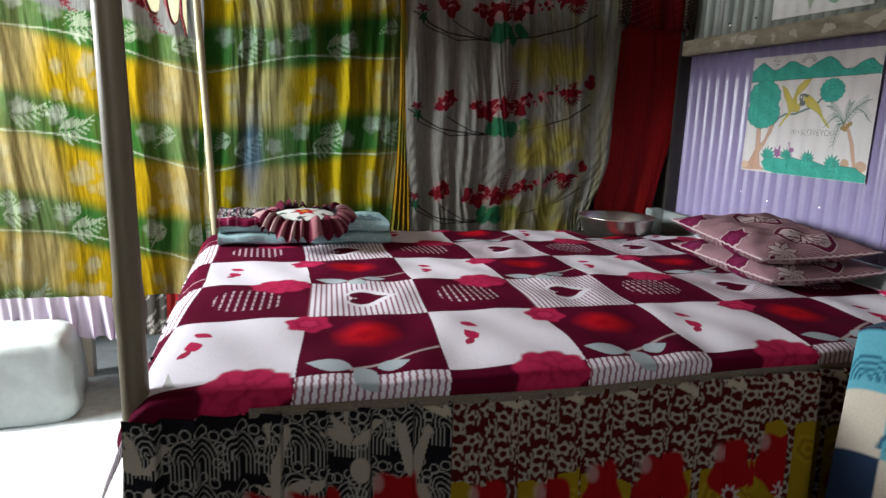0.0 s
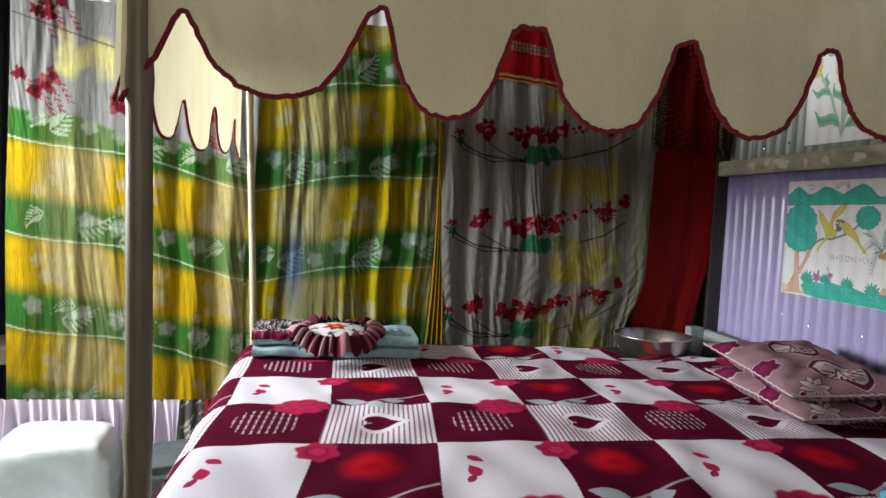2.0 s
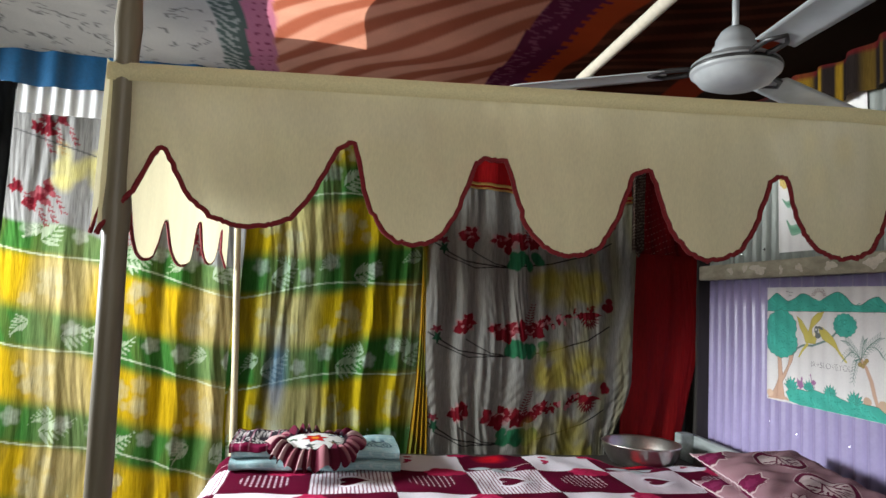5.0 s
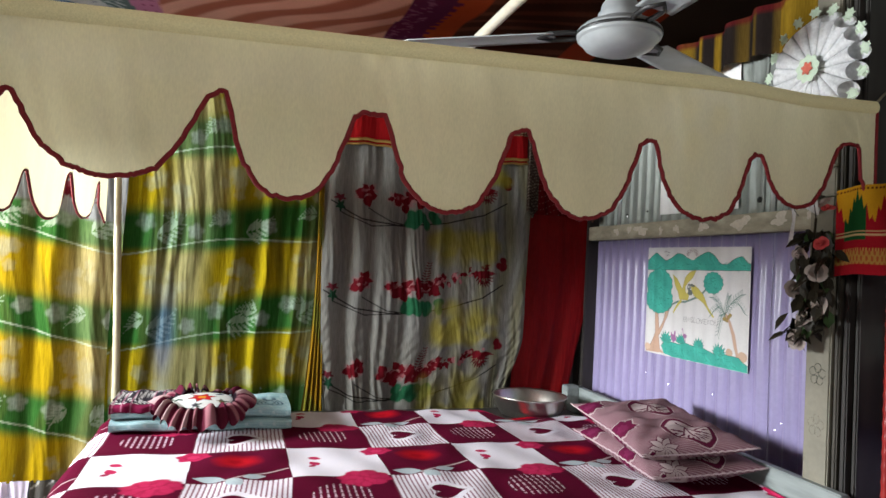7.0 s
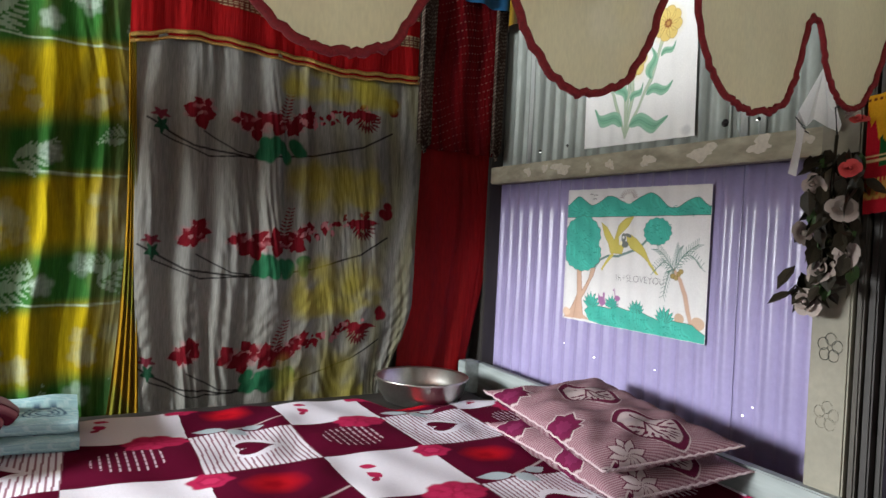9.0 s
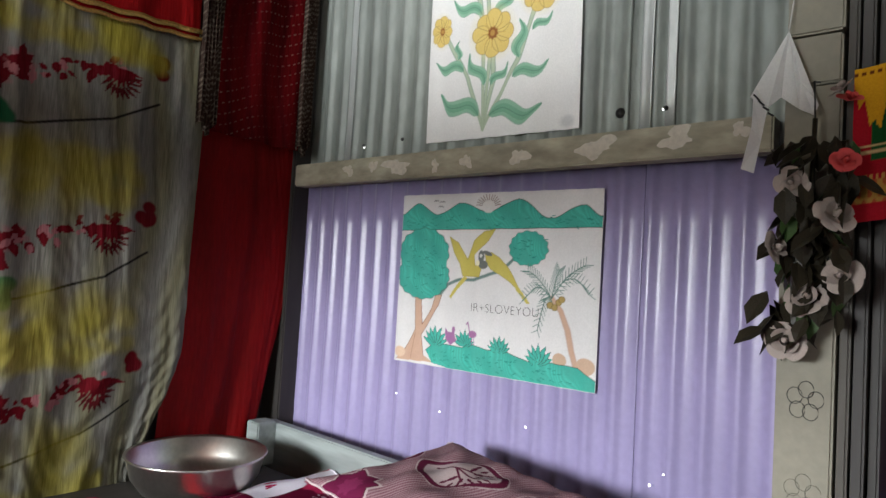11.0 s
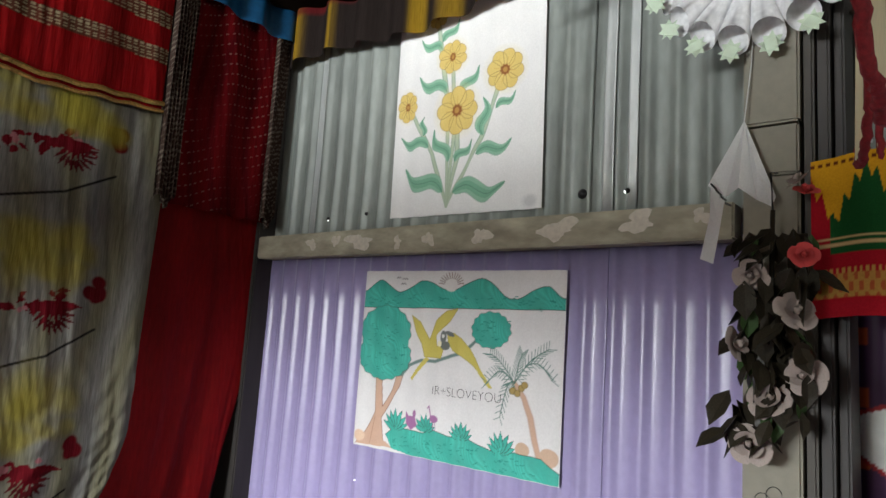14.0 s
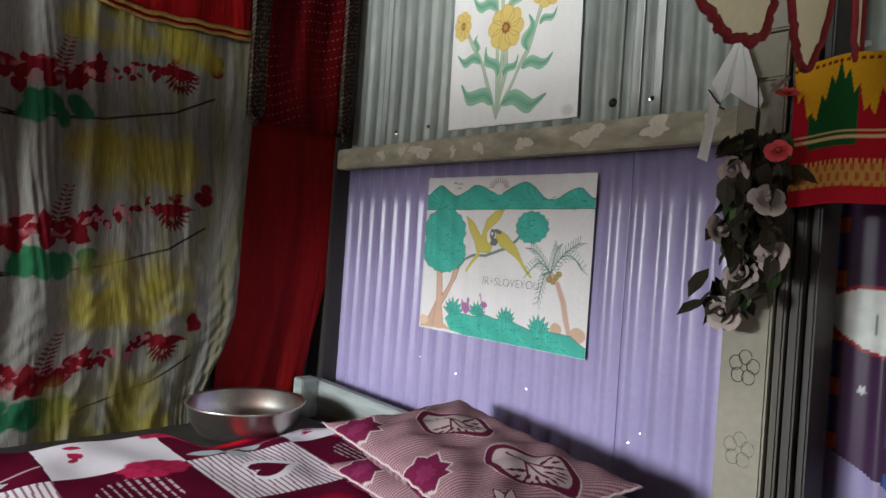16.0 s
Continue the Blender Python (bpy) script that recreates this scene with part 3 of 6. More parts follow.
def pleat(s):
    k = (s / PLEAT + 0.25 * np.sin(7 * s)) % 1
    return 0.036 * np.where(k < 0.88, k / 0.88, (1 - k) / 0.12)


def skirt_paint(s, z):
    panel = np.floor(s / PLEAT + 0.25 * np.sin(7 * s))
    s = s + 0.03 * (np.sin(panel * 12.9898) * 43758.5453 % 1 - 0.5)
    p = Print(s, z, BLACK)
    rng = np.random.default_rng(8)
    line_c = (0.40, 0.37, 0.33)
    for col in range(-9, 8):
        cx = 0.068 * col + rng.uniform(-0.008, 0.008)
        for cz in (0.63 + rng.uniform(-0.02, 0.02), 0.51 + rng.uniform(-0.02, 0.02), 0.38, 0.25, 0.12):
            turn = rng.uniform(-0.5, 0.5)
            for r in (0.030, 0.022, 0.014, 0.006):
                arch = [(cx + r * math.cos(a) + turn * 0.02 * math.sin(a), cz + 1.5 * r * math.sin(a)) for a in np.linspace(-0.3, 3.44, 14)]
                p.line([(arch[0][0], cz - 0.04)] + arch + [(arch[-1][0], cz - 0.04)], 0.0017, line_c, 0.95)
            for a in np.linspace(-0.2, 3.34, 7):
                q = [(cx + 0.040 * math.cos(a) + 0.010 * math.cos(b), cz + 0.058 * math.sin(a) + 0.010 * math.sin(b)) for b in np.linspace(0, 6.28, 10)]
                p.line(q, 0.0016, line_c, 0.95)
    for cx, cz in ((-0.16, 0.60), (0.10, 0.52), (0.22, 0.62)):
        for a in (1.9, 2.3, 2.7, 0.6):
            p.leaf(cx, cz, 0.085, a, CREAM, 0.13)
        p.oval(cx + 0.02, cz - 0.05, 0.02, 0.026, CREAM)
    for cx, cz in ((0.07, 0.62), (0.33, 0.60)):
        p.shape([(cx - 0.03, cz + 0.06), (cx - 0.008, cz + 0.06), (cx + 0.012, cz - 0.02), (cx + 0.04, cz + 0.05), (cx + 0.05, cz + 0.04), (cx + 0.02, cz - 0.09), (cx - 0.01, cz - 0.03)], CREAM)
        p.oval(cx + 0.03, cz - 0.11, 0.018, 0.03, CREAM)
    second = smooth01(s, 0.415, 0.425)
    ground_red = (0.085, 0.010, 0.007)
    p.mix(second, ground_red)
    for i in range(50):
        for j in range(13):
            cx, cz = 0.435 + 0.034 * i + rng.uniform(-0.006, 0.006), 0.22 + 0.041 * j + 0.02 * (i % 2) + rng.uniform(-0.006, 0.006)
            r, a0 = rng.uniform(0.0105, 0.013), rng.uniform(0, 6)
            p.oval(cx, cz, r, r * 1.25, CREAM, turn=a0, soft=0.15, ripple=0.22, lobes=5)
            p.oval(cx, cz, r * 0.5, r * 0.66, ground_red, turn=a0, soft=0.2)
            a1 = rng.uniform(0.6, 2.2)
            p.line([(cx + 0.017, cz - 0.012), (cx + 0.017 + 0.008 * math.cos(a1), cz + 0.004), (cx + 0.017 - 0.006 * math.cos(a1), cz + 0.016)], 0.0026, CREAM, 0.9)
    for k in range(13):
        cx = 0.40 + k * 0.145 + rng.uniform(-0.02, 0.02)
        for a, b in ((-0.02, 0.012), (0.02, 0.012)):
            p.shape([(cx + a - 0.014, 0.70 + 0), (cx + a * 0.2 + 0.016, 0.68), (cx + a * 0.2 + 0.016, 0.664), (cx + a - 0.014, 0.682)], (0.55, 0.48, 0.36))
    for k in range(22):
        cx = 0.45 + k * 0.078 + rng.uniform(-0.02, 0.02)
        top = 0.495 + rng.uniform(-0.03, 0.03) + 0.06 * (cx > 1.2)
        p.shape([(cx - 0.03, 0), (cx + 0.03, 0), (cx + 0.03, top), (cx, top + 0.012), (cx - 0.03, top)], (0.36, 0.24, 0.012))
        for r in (0.03, 0.022, 0.014, 0.007):
            p.oval(cx, top - 0.06, r, r * 1.2, (0.30, 0.18, 0.01) if r in (0.022, 0.007) else (0.42, 0.29, 0.02), soft=0.2, ripple=0.08)
    for k in range(18):
        cx = -0.45 + k * 0.155 + rng.uniform(-0.03, 0.03)
        cz = 0.455 + rng.uniform(-0.03, 0.03)
        p.oval(cx, cz, 0.05, 0.075, (0.36, 0.008, 0.012), soft=0.12, ripple=0.12, lobes=5)
        p.oval(cx - 0.035, cz + 0.05, 0.012, 0.02, (0.6, 0.45, 0.42), soft=0.6, alpha=0.5)
        p.oval(cx + 0.012, cz - 0.07, 0.016, 0.02, (0.62, 0.5, 0.48), ripple=0.3, lobes=9)
        p.oval(cx + 0.012, cz - 0.07, 0.009, 0.012, (0.2, 0.005, 0.01))
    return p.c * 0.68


skirt = thing("bed_skirt", (0.9, 1.26, 0), "pleated bed skirt, black with white scrolls and maroon with cream flowers", "bed skirt")
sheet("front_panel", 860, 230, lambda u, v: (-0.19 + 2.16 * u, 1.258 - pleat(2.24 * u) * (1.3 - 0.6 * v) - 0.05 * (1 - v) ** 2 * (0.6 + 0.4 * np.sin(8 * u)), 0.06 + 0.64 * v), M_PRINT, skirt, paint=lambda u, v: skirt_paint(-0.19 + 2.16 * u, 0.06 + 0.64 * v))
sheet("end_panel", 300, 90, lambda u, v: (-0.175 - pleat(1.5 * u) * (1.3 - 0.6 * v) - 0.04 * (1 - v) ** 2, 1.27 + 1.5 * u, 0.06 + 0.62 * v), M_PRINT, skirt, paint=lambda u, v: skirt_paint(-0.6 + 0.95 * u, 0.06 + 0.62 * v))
settle(skirt)

# ---- curtains along the back ----
GREEN, YELLOW, OCHRE = (0.035, 0.125, 0.022), (0.42, 0.27, 0.006), (0.40, 0.35, 0.20)


def folds(s, z, seed, depth=0.03):
    """Hanging folds that wander, swell and die out from top to bottom."""
    w = s + 0.016 * np.sin(3 * z + seed) + 0.006 * np.sin(11 * z + 2 * seed + 9 * s)
    swell = 0.65 + 0.8 * ripple_noise(s + 0.25 * z, seed + 5, 5, 3, 14)
    fine = 0.5 + 1.2 * ripple_noise(s - 0.3 * z, seed + 6, 5, 5, 22)
    return depth * (1.7 * ripple_noise(w, seed, 9, 10, 52) * swell + 0.62 * ripple_noise(w, seed + 1, 9, 52, 125) * fine + 0.15 * ripple_noise(w + 0.12 * z, seed + 2, 8, 150, 340) * fine)


def sprig(p, x, z, size, turn, colour):
    """A pale frond: slim leaves along a bent stem."""
    for k in range(8):
        f = k / 7
        bend = turn + 0.5 * f
        bx, bz = x + size * f * math.cos(bend), z + size * f * math.sin(bend)
        for side in (-1, 1):
            p.leaf(bx, bz, size * 0.5 * (1.15 - f), bend + side * (0.8 - 0.3 * f), colour, 0.11)


def blossom(p, x, z, r, colour, rng, alpha=0.4):
    for a in np.linspace(0, 6.28, 6)[:-1] + rng.uniform(0, 1):
        p.oval(x + 0.55 * r * math.cos(a), z + 0.6 * r * math.sin(a), 0.5 * r, 0.42 * r, colour, turn=a, soft=0.7, alpha=alpha)


def band_paint(s, z, slope, phase, seed, period):
    """Yellow and green bands with cream flowers and pale sprigs, the sari cloth of two panels."""
    p = Print(s, z, YELLOW)
    k = ((z + slope * s + phase + 0.012 * np.sin(9 * s)) / period) % 1
    g = smooth01(k, 0.0, 0.14) * (1 - smooth01(k, 0.42, 0.62))
    p.mix(g, GREEN)
    lo, hi = s.min(), s.max()
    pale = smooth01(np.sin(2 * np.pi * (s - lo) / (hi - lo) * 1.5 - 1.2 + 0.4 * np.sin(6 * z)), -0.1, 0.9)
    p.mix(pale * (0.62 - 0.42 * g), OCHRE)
    # dark wandering streaks paint fold shade into the cloth colour
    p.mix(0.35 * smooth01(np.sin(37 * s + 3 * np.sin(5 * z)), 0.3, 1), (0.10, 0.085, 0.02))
    rng = np.random.default_rng(seed)
    lo, hi = s.min(), s.max()
    for n in range(-1, 8):
        base = n * period - phase
        for m in range(3):
            x = lo + (hi - lo) * (0.2 + 0.33 * m)
            zc = base - slope * x + 0.31
            for _ in range(9):
                blossom(p, x + rng.uniform(-0.09, 0.09), zc + rng.uniform(-0.07, 0.07), rng.uniform(0.02, 0.04), OCHRE, rng)
            sprig(p, x + rng.uniform(-0.1, 0.1), base - slope * x + 0.10, 0.15, rng.uniform(-0.3, 0.6), (0.30, 0.36, 0.24))
            sprig(p, x + rng.uniform(-0.12, 0.12), base - slope * x + 0.16, 0.10, rng.uniform(2.2, 3.6), (0.28, 0.34, 0.22))
            blossom(p, x + 0.12, base - slope * x + 0.13, 0.035, (0.42, 0.43, 0.36), rng, 0.5)
            if rng.random() < 0.7:
                blossom(p, x - 0.09, base - slope * x + 0.16, 0.04, (0.38, 0.4, 0.33), rng)
        line = [(x, base - slope * x + 0.05 + 0.02 * math.sin(7 * x)) for x in np.linspace(lo, hi, 20)]
        p.line(line, 0.004, (0.5, 0.55, 0.4), 0.8)
    return p


def garland(p, x0, z0, scale, rng):
    """Red flowers on a dark looping stem above a green tuft."""
    red, rose, dark = (0.125, 0.007, 0.012), (0.34, 0.13, 0.14), (0.014, 0.013, 0.012)
    p.line([(x0 - 0.10, z0 + 0.02), (x0 + 0.05, z0 - 0.055), (x0 + 0.25, z0 - 0.075), (x0 + 0.5, z0 - 0.05), (x0 + 0.7, z0 - 0.0), (x0 + 0.82, z0 + 0.07)], 0.004, dark)
    p.line([(x0 - 0.05, z0 - 0.03), (x0 + 0.10, z0 - 0.085), (x0 + 0.26, z0 - 0.07)], 0.003, dark)
    p.line([(x0 + 0.08, z0), (x0 + 0.2, z0 - 0.06), (x0 + 0.3, z0 - 0.07)], 0.003, dark)
    for k in range(16):
        p.oval(x0 + 0.29 + rng.uniform(0, 0.17), z0 - 0.035 + rng.uniform(-0.03, 0.02), 0.03, 0.02, (0.018, 0.10, 0.045), turn=rng.uniform(0, 3), soft=0.3)
    for fx, fz, r in ((0.065, 0.06, 0.044), (0.085, 0.09, 0.036), (0.22, 0.055, 0.040), (0.265, 0.035, 0.046), (0.30, 0.07, 0.040), (0.36, 0.055, 0.046), (0.41, 0.05, 0.040), (0.44, 0.075, 0.034), (0.475, 0.10, 0.032)):
        p.oval(x0 + fx, z0 + fz, r * 0.9, r * 0.6, rose, soft=0.6, ripple=0.25, alpha=0.7)
        for a in np.linspace(0, 6.28, 6)[:-1] + rng.uniform(0, 1):
            size = r * rng.uniform(0.7, 1.35)
            p.leaf(x0 + fx + rng.uniform(-0.01, 0.01), z0 + fz + rng.uniform(-0.008, 0.008), size, a + rng.uniform(-0.3, 0.3), red, rng.uniform(0.28, 0.48))
    for k in range(34):
        f = rng.uniform(0, 1)
        p.leaf(x0 + 0.45 + 0.27 * f, z0 + 0.075 + 0.085 * f + rng.uniform(-0.022, 0.022), rng.uniform(0.015, 0.038), rng.uniform(-2.6, 0.6), red if rng.random() < 0.7 else rose, rng.uniform(0.2, 0.4))
    for f in range(9):
        for side in (-1, 1):
            p.leaf(x0 + 0.375 + 0.004 * f, z0 + 0.07 + 0.013 * f, 0.034 - 0.002 * f, math.pi / 2 + side * 1.25, (0.12, 0.012, 0.016), 0.12)
    for a in np.linspace(-2.9, -0.2, 10):
        p.leaf(x0 + 0.71, z0 + 0.14, rng.uniform(0.05, 0.085), a, red, 0.1)
        p.leaf(x0 + 0.71 + 0.02 * math.cos(a), z0 + 0.12 + 0.03 * math.sin(a), 0.04, a + 0.5, (0.08, 0.01, 0.012), 0.12)
    for k in range(6):
        p.oval(x0 + 0.81 + rng.uniform(-0.018, 0.018), z0 + 0.175 + rng.uniform(-0.022, 0.022), 0.017, 0.02, (0.11, 0.006, 0.010), turn=rng.uniform(0, 3), soft=0.3)
    p.oval(x0 - 0.06, z0 + 0.04, 0.024, 0.014, (0.13, 0.02, 0.03), ripple=0.3).oval(x0 - 0.055, z0 + 0.0, 0.018, 0.022, (0.012, 0.05, 0.025), ripple=0.3)


C0_X0, C0_X1 = -1.21, -0.17


def left_paint(u, v):
    x, z = C0_X0 + (C0_X1 - C0_X0) * u, 0.43 + 1.87 * v
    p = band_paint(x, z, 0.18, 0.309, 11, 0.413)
    top = smooth01(z + 0.18 * x + 0.014 * np.sin(15 * x), 1.50, 1.525)
    p.mix(top, (0.235, 0.23, 0.22))
    rng = np.random.default_rng(5)
    for x0, z0 in ((-1.12, 1.83), (-0.75, 1.78), (-0.45, 1.72), (-1.12, 2.16), (-0.7, 2.15)):
        red = (0.17, 0.012, 0.02)
        for k in range(4):
            fx, fz = x0 + rng.uniform(-0.06, 0.12), z0 + rng.uniform(-0.05, 0.05)
            for a in np.linspace(0, 6.28, 7)[:-1] + rng.uniform(0, 1):
                p.leaf(fx + rng.uniform(-0.01, 0.01), fz + rng.uniform(-0.01, 0.01), rng.uniform(0.02, 0.05), a + rng.uniform(-0.4, 0.4), red if k % 2 else (0.22, 0.05, 0.06), rng.uniform(0.2, 0.5))
            p.oval(fx, fz, 0.022, 0.018, (0.11, 0.008, 0.014), soft=0.4, ripple=0.15)
            for f in range(7):
                p.leaf(fx + 0.03 + 0.006 * f, fz - 0.03 - 0.012 * f, 0.03, -0.4 - 0.9 * (f % 2), (0.20, 0.03, 0.04), 0.12)
    for k in range(30):
        p.oval(rng.uniform(-1.0, -0.6), rng.uniform(1.88, 2.06), 0.045, 0.03, (0.52, 0.46, 0.16), turn=rng.uniform(0, 3), soft=0.8, alpha=0.5)
    p.line([(-1.2, 2.12), (-1.0, 2.06), (-0.7, 1.98), (-0.3, 1.96)], 0.004, (0.08, 0.08, 0.08))
    return p.c


def left_place(u, v):
    x, z = C0_X0 + (C0_X1 - C0_X0) * u, 0.43 + 1.87 * v
    return x + 0.006 * np.sin(4 * z), 3.13 + folds(x, z, 21, 0.03), z


left_curtain = thing("curtain", (-0.7, 3.13, 0.43), "yellow and green banded sari curtain with lilac frill", "curtain", "back curtains")
sheet("cloth", 240, 330, left_place, M_CURTAIN, left_curtain, paint=left_paint)
sheet("frill", 420, 20, lambda u, v: (C0_X0 - 0.02 + 0.76 * u + 0.012 * np.sin(61 * u + 1) * (1 - v), 3.12 + (0.025 + 0.06 * (1 - v)) * ripple_noise(u + 0.02 * v, 3, 8, 50, 150) - 0.02 * (1 - v), 0.255 + 0.185 * v + 0.02 * ripple_noise(u, 4, 8, 30, 110) * (1 - v)), M_LILAC, left_curtain, "gathered pale lilac frill")


def frill_print(u, v):
    x, z = u * 0.3, v * 0.2
    p = Print(x, z, (0.10, 0.09, 0.08))
    rng = np.random.default_rng(2)
    for _ in range(60):
        a, b = rng.uniform(0, 0.3), rng.uniform(0, 0.2)
        p.line([(a, b), (a + 0.02, b + 0.015), (a + 0.025, b + 0.03)], 0.004, (0.45, 0.42, 0.38))
    p.mix(((x > 0.10) & (x < 0.15)).astype(float), (0.40, 0.03, 0.03))
    return p.c


sheet("frill", 120, 24, lambda u, v: (C0_X0 + 0.745 + 0.31 * u, 3.12 + 0.02 * ripple_noise(u, 6, 8, 20, 60) - 0.02 * (1 - v), 0.26 + 0.18 * v), M_CURTAIN, left_curtain, "gathered dark frill with one red strip", paint=frill_print)
# white strip stands in for daylight leaking over the curtain top
sheet("gap_light_strip", 160, 10, lambda u, v: (C0_X0 + 0.02 + 1.0 * u, 3.11 + 0.012 * ripple_noise(u, 9, 8, 40, 120), 2.19 + 0.13 * v), M_WHITECLOTH, left_curtain, "white gathered cloth in place of daylight at the eave gap")
settle(left_curtain)

C1_X0, C1_X1 = -0.20, 0.78


def mid_paint(u, v):
    x, z = C1_X0 + (C1_X1 - C1_X0) * u, 0.60 + 1.75 * v
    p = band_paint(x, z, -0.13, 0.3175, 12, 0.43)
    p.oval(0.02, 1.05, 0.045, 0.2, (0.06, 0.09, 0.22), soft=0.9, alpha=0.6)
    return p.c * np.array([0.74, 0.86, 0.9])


def mid_place(u, v):
    x, z = C1_X0 + (C1_X1 - C1_X0) * u, 0.60 + 1.75 * v
    gather = smooth01(x, 0.55, 0.78) * (1 - smooth01(z, 0.6, 1.5))
    return x - 0.03 * gather + 0.008 * np.sin(5 * z), 3.14 + folds(x + 0.16 * gather * (1.6 - z), z, 31, 0.042), z


def edge_paint(u, v):
    p = Print(u, v, (0.24, 0.13, 0.008))
    p.mix(smooth01(np.sin(19 * v + 2 * u), 0.2, 0.8) * 0.6, (0.05, 0.11, 0.02))
    # pleat valleys painted browner: crease shade put into the colour
    p.mix(smooth01(np.sin(2 * np.pi * 4 * u + 2 * v), 0.0, 0.9) * 0.7, (0.11, 0.055, 0.006))
    return p.c


def edge_place(u, v):
    """The gathered selvedge: tight pleats that fan out to the hem."""
    wide = 0.022 + 0.085 * (1 - v) ** 2.6
    x = 0.735 - 0.055 * v - wide * (1 - u)
    return x, 3.085 + 0.010 * np.sin(2 * np.pi * 4 * u + 2 * v) + 0.015 * (1 - u), 0.66 + 1.33 * v


mid_curtain = thing("curtain", (0.3, 3.14, 0.6), "dark yellow and green banded sari curtain gathered beside the white one", "curtain", "back curtains")
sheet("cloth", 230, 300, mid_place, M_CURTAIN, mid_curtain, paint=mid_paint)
sheet("gathered_edge", 48, 120, edge_place, M_CURTAIN, mid_curtain, "tightly gathered golden selvedge", paint=edge_paint)
# same stand-in: white cloth where daylight comes through the gap
sheet("gap_light_strip", 200, 14, lambda u, v: (-0.16 + 0.92 * u, 3.10 + 0.014 * ripple_noise(u, 10, 8, 40, 130), 2.20 + 0.15 * v), M_WHITECLOTH, mid_curtain, "white gathered cloth in place of daylight at the eave gap")
settle(mid_curtain)

C2_X0, C2_X1 = 0.74, 1.76


def white_xz(u, v):
    """The curtain leans in to the bottom on one side and is drawn away on the other."""
    x0 = C2_X0 - 0.075 * v
    return x0 + (C2_X1 - x0) * u, 0.64 + 1.37 * v


def white_paint(u, v):
    x, z = white_xz(u, v)
    p = Print(x, z, (0.19, 0.183, 0.162))
    p.mix(0.4 * smooth01(np.sin(3 * x + 9 * z), 0, 1), (0.165, 0.165, 0.16))
    p.mix(0.6 * smooth01(x + 0.05 * np.sin(9 * z), 1.22, 1.5) * (0.5 + 0.5 * np.sin(55 * x + 2 * np.sin(7 * z))), (0.15, 0.135, 0.055))
    rng = np.random.default_rng(7)
    for z0 in (1.70, 1.272, 0.855):
        for k in range(34):
            p.oval(1.42 + rng.uniform(-0.18, 0.18), z0 - 0.17 + rng.uniform(-0.05, 0.06), rng.uniform(0.02, 0.05), rng.uniform(0.015, 0.035), (0.26, 0.22, 0.05), turn=rng.uniform(0, 3), soft=0.8, alpha=0.55)
        garland(p, 0.815, z0, 1, rng)
    for zy in (0.80, 1.16, 1.53):
        for k in range(34):
            p.oval(1.36 + rng.uniform(-0.14, 0.20), zy + rng.uniform(-0.07, 0.07), 0.03, 0.045, (0.22, 0.185, 0.03), soft=0.9, alpha=0.28)
    for k in range(26):
        p.oval(1.32 + rng.uniform(-0.12, 0.3), 1.93 + rng.uniform(-0.05, 0.06), 0.04, 0.03, (0.26, 0.22, 0.03), soft=0.8, alpha=0.55)
    return p.c


def crease(x, z):
    """Short crossing puckers of thin cloth, strongest towards the hem."""
    low = 1.1 - 0.8 * smooth01(z, 0.8, 1.5)
    a = np.sin(70 * z + 5 * np.sin(13 * x) + 3 * np.sin(31 * x)) * np.sin(44 * x + 4 * np.sin(9 * z))
    b = np.sin(38 * z - 26 * x + 4 * np.sin(7 * x + 5 * z))
    return 0.0022 * low * a + 0.0025 * low * b * smooth01(np.sin(6 * x + 5 * z), -0.2, 0.8)


def white_place(u, v):
    x, z = white_xz(u, v)
    pull = (1 - smooth01(z, 0.7, 1.1))
    return x - (0.05 * u + 0.07 * u ** 6) * pull + 0.01 * np.sin(4 * z + 6 * u), 3.10 + folds(x, z, 41, 0.032) - 0.02 * np.sin(np.pi * v) + crease(x, z), z - 0.02 * np.sin(5 * u) * (1 - v)


white_curtain = thing("curtain", (1.25, 3.1, 0.64), "grey-white curtain printed with red flower garlands under a red heading", "curtain", "back curtains")
sheet("cloth", 340, 420, white_place, M_CURTAIN, white_curtain, paint=white_paint)


def heading_paint(u, v):
    x, z = 0.70 + 1.08 * u, 2.0 + 0.46 * v
    p = Print(x, z, (0.24, 0.006, 0.007))
    for zb in (2.165, 2.275):
        inside = abs(z - zb - 0.006 * np.sin(9 * x)) < 0.022
        p.mix(inside * 0.75, (0.055, 0.045, 0.025))
        p.mix((inside & (np.sin(700 * z) > 0.1) & (np.sin(330 * x + 40 * z) > -0.5)).astype(float), (0.36, 0.30, 0.18))
    # deeper red upright streaks: shade of the folds, painted in
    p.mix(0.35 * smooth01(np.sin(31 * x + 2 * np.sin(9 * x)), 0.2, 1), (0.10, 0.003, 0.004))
    return p.c


def braid_rise(u):
    """The sewn line sags at its ends."""
    return 0.012 * np.sin(7 * u + 0.3) - 0.035 * np.exp(-(u / 0.1) ** 2) - 0.016 * smooth01(u, 0.55, 0.7)


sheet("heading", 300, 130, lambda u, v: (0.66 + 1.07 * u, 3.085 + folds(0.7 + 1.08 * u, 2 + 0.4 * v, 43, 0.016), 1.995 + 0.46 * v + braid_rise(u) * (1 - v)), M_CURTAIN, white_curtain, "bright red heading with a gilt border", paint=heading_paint)
